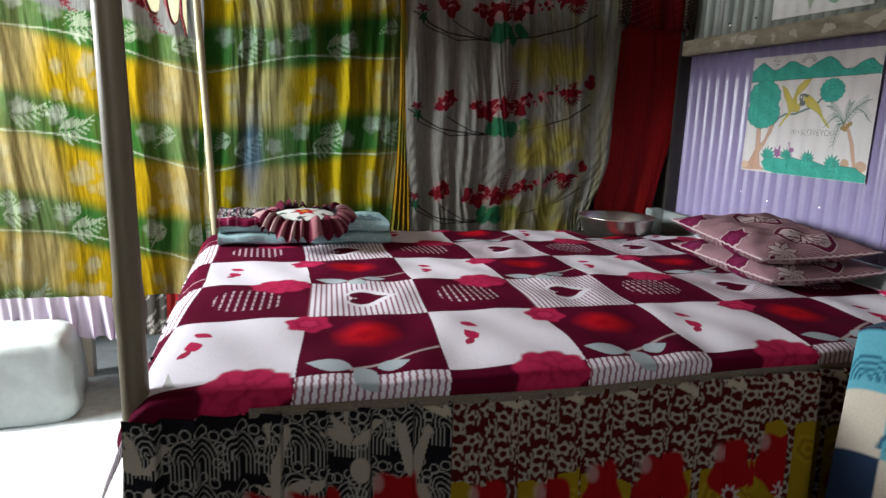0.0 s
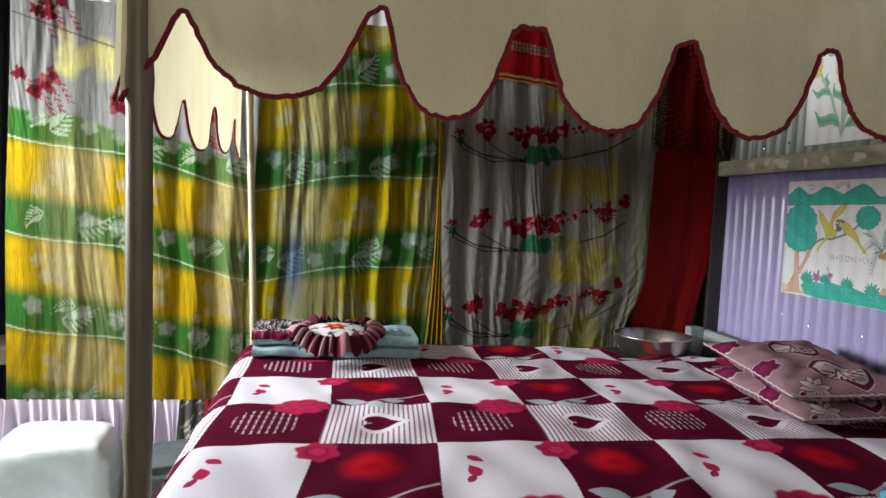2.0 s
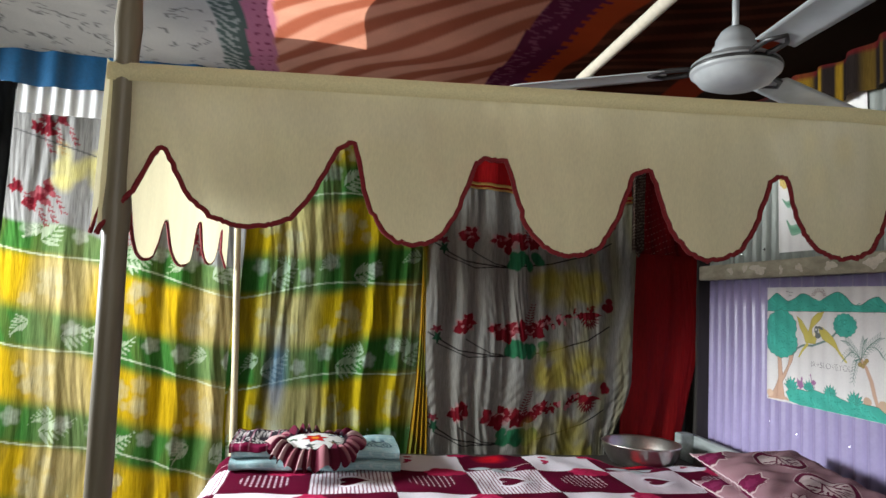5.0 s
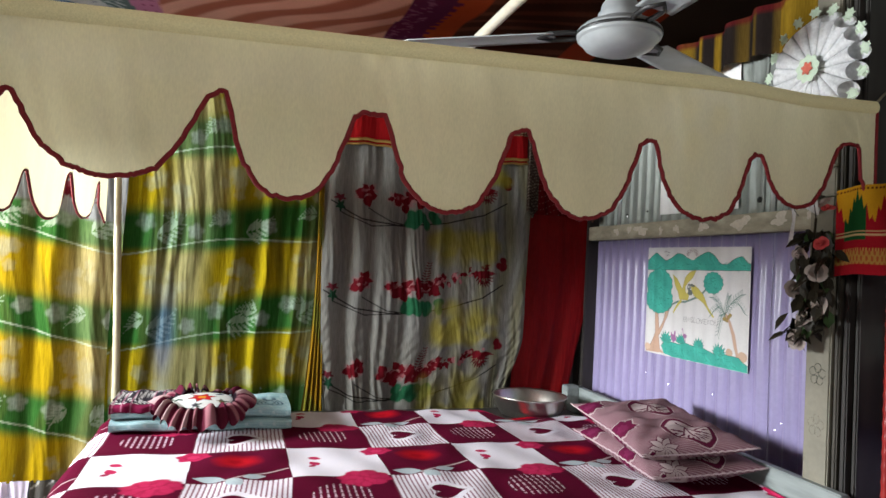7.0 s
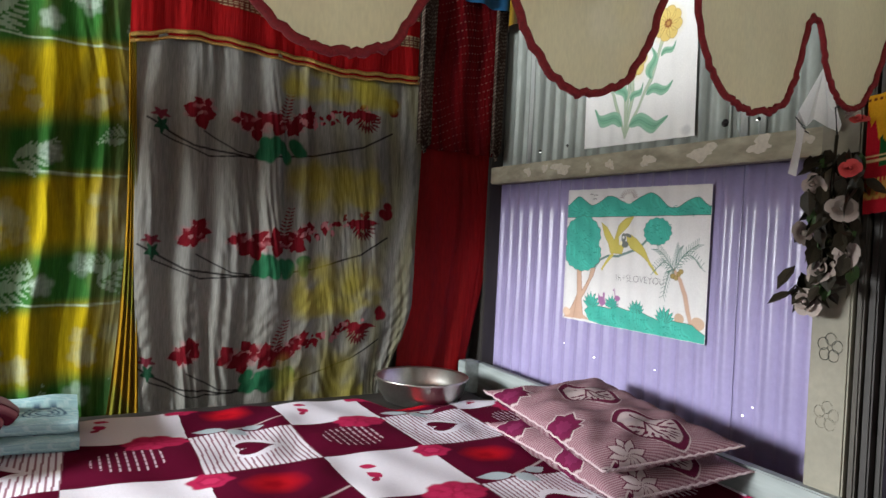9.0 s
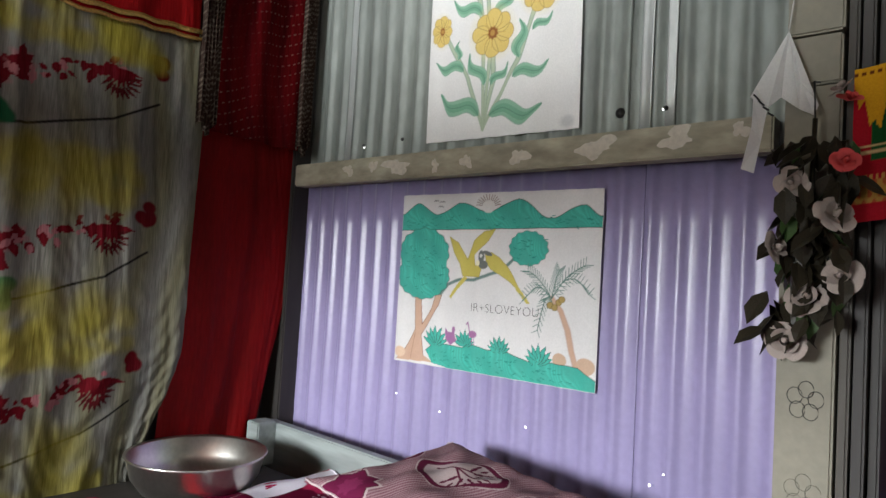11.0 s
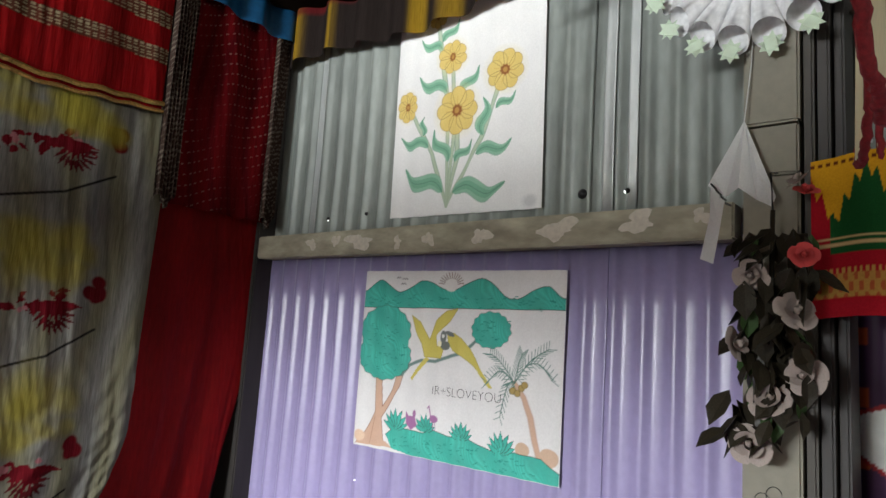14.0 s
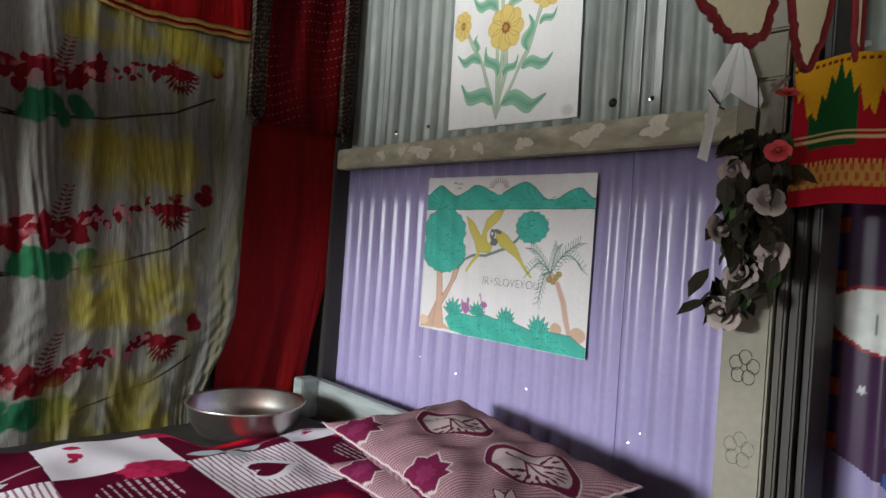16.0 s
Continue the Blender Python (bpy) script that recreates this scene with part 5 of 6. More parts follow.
def landscape_paint(u, v):
    w, h = 0.655, 0.505
    s, t = w * u, h * v
    p = Print(s, t, (0.63, 0.61, 0.60))
    ink = (0.03, 0.10, 0.08)
    ends = [(0.0, 0.445), (0.061, 0.479), (0.138, 0.444), (0.225, 0.477), (0.316, 0.451), (0.416, 0.484), (0.512, 0.431), (0.605, 0.465), (0.655, 0.435)]
    crest = [(a[0] + (b[0] - a[0]) * f, a[1] + (b[1] - a[1]) * (0.5 - 0.5 * math.cos(math.pi * f))) for a, b in zip(ends, ends[1:]) for f in np.linspace(0, 1, 9)]
    p.shape([(0.0, 0.397)] + crest + [(0.655, 0.408)], TEAL)
    p.line(crest, 0.0014, ink).line([(0.0, 0.397), (0.655, 0.408)], 0.0014, ink)
    p.oval(0.317, 0.466, 0.021, 0.018, (0.63, 0.60, 0.58))
    for a in np.linspace(0.15, 2.99, 13):
        p.line([(0.317 + 0.022 * math.cos(a), 0.466 + 0.018 * math.sin(a)), (0.317 + 0.042 * math.cos(a), 0.466 + 0.034 * math.sin(a))], 0.0013, (0.16, 0.08, 0.06))
    for a, b in ((0.129, 0.484), (0.154, 0.480), (0.149, 0.466)):
        p.line([(a - 0.010, b), (a - 0.004, b + 0.004), (a, b), (a + 0.004, b + 0.004), (a + 0.010, b)], 0.0012, (0.1, 0.1, 0.1))
    bole = [(0.008, 0.004), (0.152, 0.010), (0.111, 0.027), (0.101, 0.087), (0.128, 0.129), (0.161, 0.178), (0.172, 0.217), (0.15, 0.211), (0.135, 0.168), (0.102, 0.118), (0.094, 0.2), (0.07, 0.2), (0.078, 0.10), (0.04, 0.039)]
    p.shape(bole, TRUNK)
    p.line(bole[2:] + bole[:1], 0.0012, (0.22, 0.10, 0.06)).line([(0.079, 0.09), (0.062, 0.01)], 0.0012, (0.3, 0.15, 0.09))
    p.line([(0.165, 0.212), (0.189, 0.241), (0.232, 0.257), (0.281, 0.258), (0.329, 0.276), (0.364, 0.285), (0.42, 0.332)], 0.0055, (0.13, 0.20, 0.18))
    for grow, tone in ((1.0, ink), (0.975, TEAL)):
        p.oval(0.094, 0.262, 0.098 * grow, 0.070 * grow, tone, soft=0.04, ripple=0.025, lobes=17)
        p.oval(0.092, 0.330, 0.094 * grow, 0.075 * grow, tone, soft=0.04, ripple=0.025, lobes=15)
        p.oval(0.450, 0.351, 0.060 * grow, 0.047 * grow, tone, soft=0.04, ripple=0.035, lobes=14)
    p.oval(0.094, 0.300, 0.086, 0.06, TEAL, soft=0.04)
    wing = [(0.241, 0.267), (0.298, 0.267), (0.306, 0.300), (0.283, 0.299), (0.278, 0.328), (0.32, 0.369), (0.345, 0.402), (0.309, 0.396), (0.275, 0.368), (0.254, 0.315), (0.222, 0.362), (0.186, 0.379), (0.206, 0.335), (0.23, 0.303)]
    tailed = [(0.313, 0.333), (0.335, 0.337), (0.362, 0.324), (0.39, 0.297), (0.409, 0.274), (0.438, 0.23), (0.401, 0.256), (0.364, 0.278), (0.333, 0.291), (0.318, 0.308)]
    for bird in (wing, tailed):
        p.shape(bird, LEMON)
        p.line(bird + bird[:1], 0.0012, (0.34, 0.28, 0.06))
    p.shape([(0.245, 0.268), (0.256, 0.262), (0.203, 0.200), (0.196, 0.206)], LEMON).shape([(0.40, 0.262), (0.415, 0.262), (0.462, 0.205), (0.452, 0.203)], LEMON)
    p.oval(0.302, 0.325, 0.009, 0.017, (0.13, 0.14, 0.13)).oval(0.309, 0.302, 0.014, 0.012, (0.13, 0.14, 0.13)).oval(0.322, 0.334, 0.016, 0.006, (0.13, 0.14, 0.13), turn=-0.3)
    p.oval(0.301, 0.327, 0.004, 0.005, (0.6, 0.6, 0.55)).oval(0.292, 0.306, 0.006, 0.008, (0.72, 0.66, 0.45))
    palm = (0.525, 0.223)
    stalk = [(0.525, 0.223), (0.555, 0.192), (0.575, 0.146), (0.587, 0.094), (0.600, 0.055)]
    p.line(stalk, 0.0085, (0.36, 0.20, 0.13)).line(stalk, 0.0072, TRUNK)
    for ex, ey, lift in ((0.091, 0.089, 0.015), (0.103, 0.017, 0.045), (-0.072, 0.067, 0.012), (-0.034, -0.085, 0.035), (-0.078, -0.006, 0.03), (0.02, 0.075, 0.01)):
        pts = [(palm[0] + ex * f, palm[1] + ey * f + lift * math.sin(math.pi * f)) for f in np.linspace(0, 1, 13)]
        p.line(pts, 0.0015, (0.07, 0.13, 0.11))
        along = math.atan2(ey, ex)
        for x0, y0 in pts[1:]:
            for side in (-1, 1):
                q = along + side * 0.75
                p.line([(x0, y0), (x0 + 0.021 * math.cos(q), y0 + 0.021 * math.sin(q))], 0.0011, (0.10, 0.19, 0.16))
    for cx, cy in ((0.522, 0.205), (0.535, 0.200), (0.547, 0.214), (0.556, 0.222)):
        p.oval(cx, cy, 0.010, 0.009, (0.18, 0.13, 0.04)).oval(cx, cy, 0.008, 0.0075, (0.34, 0.24, 0.08))
    p.oval(0.021, 0.028, 0.02, 0.016, (0.60, 0.42, 0.30), soft=0.2).oval(0.556, 0.068, 0.02, 0.018, (0.48, 0.33, 0.23), soft=0.1).oval(0.626, 0.060, 0.026, 0.022, (0.50, 0.34, 0.24), soft=0.1)
    bank = [(0.119, 0.043), (0.145, 0.062), (0.198, 0.068), (0.251, 0.065), (0.29, 0.077), (0.331, 0.068), (0.402, 0.069), (0.464, 0.053), (0.535, 0.058), (0.606, 0.055), (0.655, 0.028)]
    p.shape(bank + [(0.655, 0.0), (0.52, 0.0), (0.343, 0.0), (0.21, 0.0), (0.148, 0.009)], TEAL)
    p.line(bank, 0.0013, ink)
    for x, y, tall in ((0.154, 0.060, 0.06), (0.259, 0.068, 0.05), (0.375, 0.064, 0.048), (0.496, 0.048, 0.056)):
        for a in np.linspace(0.45, 2.7, 7):
            p.leaf(x, y, tall * (0.75 + 0.25 * math.sin(a)), a, ink, 0.15)
            p.leaf(x, y, tall * (0.72 + 0.24 * math.sin(a)), a, TEAL, 0.12)
    violet = (0.30, 0.13, 0.27)
    p.oval(0.212, 0.088, 0.018, 0.018, violet, ripple=0.08).shape([(0.19, 0.08), (0.188, 0.115), (0.203, 0.10)], violet).oval(0.221, 0.112, 0.006, 0.010, violet)
    p.oval(0.287, 0.106, 0.014, 0.010, violet).line([(0.277, 0.110), (0.268, 0.138), (0.263, 0.132)], 0.0025, violet).line([(0.287, 0.098), (0.287, 0.078)], 0.0012, violet).line([(0.293, 0.098), (0.294, 0.078)], 0.0012, violet)
    speck = np.random.default_rng(8)
    for x0, x1, y0, y1, many in ((0.01, 0.64, 0.405, 0.44, 70), (0.02, 0.17, 0.21, 0.38, 60), (0.40, 0.50, 0.32, 0.385, 22), (0.15, 0.63, 0.008, 0.05, 70)):
        for _ in range(many):
            a, b = speck.uniform(x0, x1), speck.uniform(y0, y1)
            p.line([(a, b), (a + speck.uniform(0.004, 0.012), b + speck.uniform(-0.004, 0.004))], 0.0012, (0.01, 0.20, 0.16))
    crayon = abs(p.c - np.array(TEAL)).sum(1) < 0.08
    stroke = 0.5 + 0.5 * np.sin(500 * s + 260 * t + 5 * np.sin(60 * t) + 4 * np.sin(80 * s))
    p.c[crayon] *= (0.86 + 0.24 * stroke * (0.5 + 0.5 * np.sin(45 * s + 70 * t)))[crayon, None]
    return p.c


def landscape_place(u, v):
    """The paper lies on the ribs and its lower edge is cut aslant."""
    y = 2.635 - 0.655 * u
    lo = 1.078 + 0.0 * u
    z = lo + (1.570 - 0.006 * u - lo) * v
    return WALL_X - RIB - 0.004 + 0.0022 * np.cos(2 * np.pi * y / PITCH), y, z


drawing = thing("landscape_drawing", (2.18, 2.3, 1.08), "crayon landscape drawing with trees and hills pasted to the wall", "drawing")
sheet("paper", 330, 250, landscape_place, M_PAPER, drawing, paint=landscape_paint)
txt = bpy.data.curves.new("lettering", "FONT")
txt.body = "IR+SLOVEYOU"
txt.size = 0.034
txt.offset = -0.0009
txt.space_character = 1.0
lettering = new("lettering", txt)
txt.materials.append(M_INK)
lettering.parent = drawing
lettering.matrix_basis = pose(WALL_X - RIB - 0.009, 2.358, 1.243, 90, 0, -90)
settle(drawing)


def bouquet_paint(u, v):
    w, h = 0.505, 0.70
    s, t = w * u, h * v
    p = Print(s, t, (0.76, 0.745, 0.72))
    leafc, stem = (0.25, 0.46, 0.32), (0.24, 0.34, 0.25)
    base = (0.206, 0.025)
    for tip in ((0.051, 0.33), (0.23, 0.295), (0.383, 0.388), (0.205, 0.458), (0.146, 0.592)):
        mid = ((base[0] * 0.5 + tip[0] * 0.5) + 0.02, (base[1] + tip[1]) / 2)
        for d in (-0.006, 0.006):
            p.line([(base[0] + d * 0.5, base[1]), (mid[0] + d, mid[1]), (tip[0] + d, tip[1])], 0.0022, stem)
        p.line([base, mid, tip], 0.006, (0.42, 0.50, 0.36))
    for x, y, size, turn in ((0.189, 0.066, 0.158, 2.7), (0.228, 0.062, 0.166, 0.04), (0.131, 0.201, 0.108, 2.85), (0.3, 0.162, 0.115, 0.22), (0.206, 0.151, 0.11, 2.13), (0.229, 0.148, 0.08, 0.74), (0.318, 0.213, 0.108, 1.53), (0.36, 0.282, 0.072, 0.54), (0.19, 0.355, 0.118, 2.67), (0.239, 0.345, 0.093, 0.79), (0.169, 0.484, 0.093, 2.68), (0.167, 0.51, 0.084, 0.73), (0.111, 0.236, 0.056, 1.61)):
        k = np.linspace(0, 1, 17)
        bend = 0.10 * size * np.sin(2.2 * np.pi * k) * (1 if turn < 1.6 else -1)
        c, q = math.cos(turn), math.sin(turn)
        for grow, tone, cover in ((1.0, (0.20, 0.30, 0.24), 0.7), (0.93, leafc, 1.0), (0.5, (0.10, 0.31, 0.18), 0.5)):
            half = grow * 0.175 * size * (np.sin(np.pi * k ** 0.75) ** 0.9 + 0.10 * np.sin(13 * k + 5 * x))
            up, dn = np.stack([k * size, bend + half], 1), np.stack([k * size, bend - half], 1)[::-1]
            w = np.concatenate([up, dn])
            p.shape(np.stack([x + c * w[:, 0] - q * w[:, 1], y + q * w[:, 0] + c * w[:, 1]], 1), tone, cover)
        p.line([(x + c * a - q * b, y + q * a + c * b) for a, b in zip(k * size, bend)], 0.0013, (0.09, 0.18, 0.13), 0.7)
    for x, y, r in ((0.23, 0.295, 0.068), (0.383, 0.388, 0.058), (0.205, 0.458, 0.048), (0.046, 0.33, 0.046), (0.146, 0.592, 0.036)):
        slim = 0.68 if x < 0.1 else 1.0
        p.oval(x, y, 1.12 * r * slim, 1.12 * r, (0.72, 0.62, 0.32), soft=0.35, alpha=0.35)
        petals = np.linspace(0, 2 * math.pi, 9)[:-1] + 0.25 + 9 * x
        for a in petals:
            px, py = x + 0.60 * r * math.cos(a) * slim, y + 0.60 * r * math.sin(a)
            p.oval(px, py, 0.44 * r, 0.40 * r * (0.7 + 0.3 * slim), (0.30, 0.20, 0.07), turn=a, soft=0.06)
            p.oval(px, py, 0.42 * r, 0.38 * r * (0.7 + 0.3 * slim), (0.66, 0.49, 0.15), turn=a, soft=0.10)
        for a in petals:
            p.line([(x + 0.25 * r * math.cos(a) * slim, y + 0.25 * r * math.sin(a)), (x + 0.62 * r * math.cos(a) * slim, y + 0.62 * r * math.sin(a))], 0.0016, (0.56, 0.36, 0.09), 0.6)
            p.line([(x + 0.3 * r * math.cos(a + 0.39) * slim, y + 0.3 * r * math.sin(a + 0.39)), (x + 0.86 * r * math.cos(a + 0.39) * slim, y + 0.86 * r * math.sin(a + 0.39))], 0.0012, (0.33, 0.22, 0.07), 0.8)
        p.oval(x, y, 0.24 * r * slim, 0.26 * r, (0.25, 0.09, 0.02), soft=0.3, ripple=0.1, lobes=9).oval(x, y, 0.11 * r, 0.13 * r, (0.45, 0.24, 0.06), soft=0.4)
    p.oval(0.47, 0.022, 0.02, 0.016, (0.42, 0.42, 0.42), soft=0.7, alpha=0.5)
    return p.c


bouquet = sheet("flower_drawing", 300, 410, lambda u, v: (WALL_X - RIB - 0.005 + 0.0022 * np.cos(2 * np.pi * (2.575 - 0.51 * u) / PITCH), 2.560 - 0.505 * u + 0.014 * v, 1.722 + (0.70 - 0.02 * u) * v - 0.006 * u), M_PAPER, paint=bouquet_paint)
tagged(bouquet, "crayon drawing of yellow flowers on white paper", "drawing")

# ---- fan ----
fan = thing("ceiling_fan", (1.40, 1.72, 2.17), "white three-bladed ceiling fan hanging above the bed", "fan")
FC = (1.40, 1.72, 2.175)
lathe("motor", [(0.0005, -0.058), (0.03, -0.058), (0.07, -0.054), (0.104, -0.040), (0.119, -0.020), (0.122, -0.014), (0.128, -0.014), (0.130, -0.008), (0.130, 0.010), (0.127, 0.014), (0.121, 0.016), (0.112, 0.026), (0.09, 0.036), (0.07, 0.046), (0.0005, 0.046)], M_FAN, fan, sides=56, centre=FC)
lathe("motor_band", [(0.1308, -0.004), (0.1325, -0.002), (0.1325, 0.004), (0.1308, 0.006)], M_BLACK, fan, "dark band round the motor", sides=56, centre=FC)
lathe("bell_cover", [(0.066, 0.044), (0.067, 0.066), (0.060, 0.072), (0.056, 0.095), (0.042, 0.118), (0.026, 0.130), (0.012, 0.134)], M_FAN, fan, sides=28, centre=FC)
tube("down_rod", [(FC[0], FC[1], 2.25), (FC[0], FC[1], 2.5)], 0.010, M_FAN, fan)
for a in (146, 266, 26):
    t = radians(a)
    d, w = Vector((math.cos(t), math.sin(t), 0)), Vector((-math.sin(t), math.cos(t), 0))

    def blade_place(u, v):
        r = 0.20 + 0.50 * u
        half = 0.058 + 0.012 * u
        k = (2 * v - 1) * half * (1 - 0.25 * smooth01(u, 0.95, 1))
        return FC[0] + d.x * r + w.x * k, FC[1] + d.y * r + w.y * k, FC[2] + 0.005 - 0.10 * k + 0.006 * np.cos(np.pi * (v - 0.5))
    bl = sheet("blade", 24, 8, blade_place, M_FAN, fan)
    md = bl.modifiers.new("gauge", "SOLIDIFY")
    md.thickness = 0.003
    arm = [tuple(Vector(FC) + d * r + w * q + Vector((0, 0, 0.006))) for r, q in ((0.09, 0.012), (0.15, 0.03), (0.21, 0.03), (0.25, 0.0), (0.21, -0.03), (0.15, -0.03), (0.09, -0.012))]
    tube("blade_arm", arm, 0.008, M_BLACK, fan, sides=6)
settle(fan)

rod = tube("ceiling_rod", [(1.225, 0.6, 2.43), (1.235, 1.8, 2.425), (1.255, 2.65, 2.43), (1.26, 3.1, 2.43)], 0.022, M_ROD, sides=12)
tagged(rod, "pale bamboo rod holding up the ceiling cloth", "rod", kind="structure")

# ---- hangings by the post ----
def scrap(y, z, wide, high, seed):
    """A torn flake of white paper left on the sheet."""
    rr = random.Random(seed)
    n = 16
    rim = [(WALL_X - RIB - 0.004 + 0.003 * math.sin(3 * k), y + wide * math.cos(2 * math.pi * k / n) * rr.uniform(0.6, 1.15), z + high * math.sin(2 * math.pi * k / n) * rr.uniform(0.5, 1.2)) for k in range(n)]
    ob = mesh_object("paper_scrap", rim, [tuple(range(n))], M_WHITECLOTH, smooth=False)
    return tagged(ob, "torn scrap of white paper stuck to the tin wall", "paper scrap", "paper scraps")


scrap(1.396, 1.790, 0.018, 0.011, 3)
scrap(1.428, 1.802, 0.012, 0.010, 5)


def petal_mesh(width, height, curl, mat):
    verts = []
    for i in range(6):
        for j in range(5):
            s, t = i / 5 * 2 - 1, j / 4
            wide = width * (0.35 + 0.65 * math.sin(0.5 * math.pi * min(1, t * 1.3))) * s
            verts.append((0.10 + 0.28 * math.sin(t * 1.4) - 0.16 * s * s * (1 - 0.4 * t) + curl * t ** 3, wide * (1 - 0.2 * t ** 4), height * t - 0.12 * s * s * t))
    faces = [(i * 5 + j, (i + 1) * 5 + j, (i + 1) * 5 + j + 1, i * 5 + j + 1) for i in range(5) for j in range(4)]
    me = bpy.data.meshes.new("petal")
    me.from_pydata(verts, [], faces)
    me.polygons.foreach_set("use_smooth", [True] * len(faces))
    me.materials.append(mat)
    return me


PETALS = {m.name: [petal_mesh(w, hgt, c, m) for w, hgt, c in ((0.30, 0.72, -0.10), (0.42, 0.70, 0.12), (0.52, 0.58, 0.34))] for m in (M_ROSE, M_ROSERED)}


def rose(size, mat, seed, m, parent):
    """A half-open silk rose: a bud with three rings of cupped petals."""
    rr = random.Random(seed)
    core = lathe("rose", [(0.001, 0.0), (0.12, 0.05), (0.17, 0.3), (0.13, 0.55), (0.05, 0.66), (0.001, 0.62)], mat, parent, sides=10)
    core.matrix_basis = m @ Matrix.Scale(size, 4)
    for ring_i, (count, grow) in enumerate(((3, 0.8), (4, 1.05), (5, 1.25))):
        for k in range(count):
            ob = new("petal", PETALS[mat.name][ring_i])
            ob.parent = core
            ob.matrix_basis = pose(0, 0, -0.03 * ring_i, rr.uniform(-8, 8), 14 * ring_i + rr.uniform(-8, 8), 360 * k / count + 40 * ring_i + rr.uniform(-12, 12)) @ Matrix.Scale(grow * rr.uniform(0.9, 1.1), 4)
    return core


garland_thing = thing("rose_garland", (2.0, 1.53, 1.25), "hanging bunch of dusty white silk roses with dark leaves", "garland")
rng = random.Random(5)
GX = 1.975
for k, (y, z, s) in enumerate(((1.462, 1.463, 0.036), (1.55, 1.409, 0.034), (1.45, 1.366, 0.034), (1.497, 1.327, 0.036), (1.528, 1.258, 0.038), (1.525, 1.52, 0.03))):
    rose(s * 0.80, M_ROSE, k, Matrix.Translation((GX - 0.03, y, z)) @ Euler((rng.uniform(-0.6, 0.9), -1.3 + rng.uniform(-0.4, 0.3), rng.uniform(-0.5, 0.5))).to_matrix().to_4x4(), garland_thing)
rose(0.02, M_ROSERED, 20, pose(GX - 0.03, 1.45, 1.549, 20, -70, 0), garland_thing)["label"] = "red silk rose"
rose(0.017, M_ROSERED, 21, pose(GX - 0.01, 1.449, 1.655, 20, -30, 0), garland_thing)
rose(0.018, M_ROSE, 22, pose(GX - 0.01, 1.462, 1.672, -35, -20, 0), garland_thing)
leaf_v = [(0, 0, 0), (0.28, 0.25, 0.05), (0.62, 0.27, 0.04), (1, 0, -0.08), (0.62, -0.27, 0.04), (0.28, -0.25, 0.05), (0.33, 0, -0.02), (0.68, 0, -0.03)]
leaf_f = [(0, 6, 1), (0, 5, 6), (1, 6, 7, 2), (6, 5, 4, 7), (2, 7, 3), (7, 4, 3)]
leaf_mesh = bpy.data.meshes.new("leaf")
leaf_mesh.from_pydata(leaf_v, [], leaf_f)
leaf_mesh.materials.append(M_LEAF)
leaf_green = leaf_mesh.copy()
leaf_green.materials[0] = M_LEAFGREEN
for k in range(120):
    ob = new("leaf", leaf_green if rng.random() < 0.1 else leaf_mesh)
    ob.parent = garland_thing
    z = rng.uniform(1.27, 1.60)
    y = 1.494 + max(-0.05, min(0.046, rng.gauss(0, 0.036))) + (0.015 if z < 1.35 else 0)
    size = rng.uniform(0.044, 0.068)
    ob.matrix_basis = pose(GX - rng.uniform(-0.02, 0.045), y, z, rng.uniform(-50, 50), rng.uniform(25, 105), rng.choice((90, -90, 180)) + rng.uniform(-60, 60)) @ Matrix.Scale(size, 4)
tube("stem", [(GX, 1.50, 1.63), (GX - 0.01, 1.5, 1.5), (GX, 1.515, 1.28)], 0.004, M_LEAF, garland_thing, sides=6)
tube("wire_loop", [(GX, 1.50, 1.63), (GX - 0.012, 1.50, 1.69), (GX + 0.03, 1.50, 1.70)], 0.002, M_BLACK, garland_thing, sides=5)
settle(garland_thing)

cone = thing("folded_handkerchief", (2.02, 1.56, 1.7), "folded white handkerchief hung by a thread on the post", "handkerchief")
hv = [(1.995, 1.549, 1.797), (1.985, 1.598, 1.70), (1.99, 1.608, 1.685), (1.985, 1.577, 1.66), (1.97, 1.552, 1.672), (1.985, 1.527, 1.652), (1.99, 1.505, 1.640), (1.985, 1.497, 1.655), (1.98, 1.525, 1.70), (2.005, 1.55, 1.68)]
mesh_object("cloth", hv, [(0, 1, 2, 3), (0, 3, 4), (0, 4, 5, 8), (8, 5, 6, 7), (0, 8, 7), (0, 7, 9), (0, 9, 1)], M_WHITECLOTH, cone, smooth=False)
mesh_object("cloth_tail", [(1.98, 1.60, 1.685), (1.975, 1.575, 1.655), (1.98, 1.585, 1.60), (1.985, 1.596, 1.545), (1.99, 1.620, 1.555), (1.99, 1.604, 1.63)], [(0, 1, 2, 5), (2, 3, 4, 5)], M_WHITECLOTH, cone, smooth=False)
for k in range(4):
    tube("border_mark", [(1.974, 1.598 - 0.008 * k, 1.684 - 0.012 * k), (1.973, 1.588 - 0.008 * k, 1.672 - 0.01 * k)], 0.0016, M_INK, cone, sides=4)
tube("thread", [(1.995, 1.549, 1.797), (2.004, 1.54, 1.9), (2.005, 1.535, 2.02)], 0.0012, M_WHITECLOTH, cone, sides=5)
settle(cone)


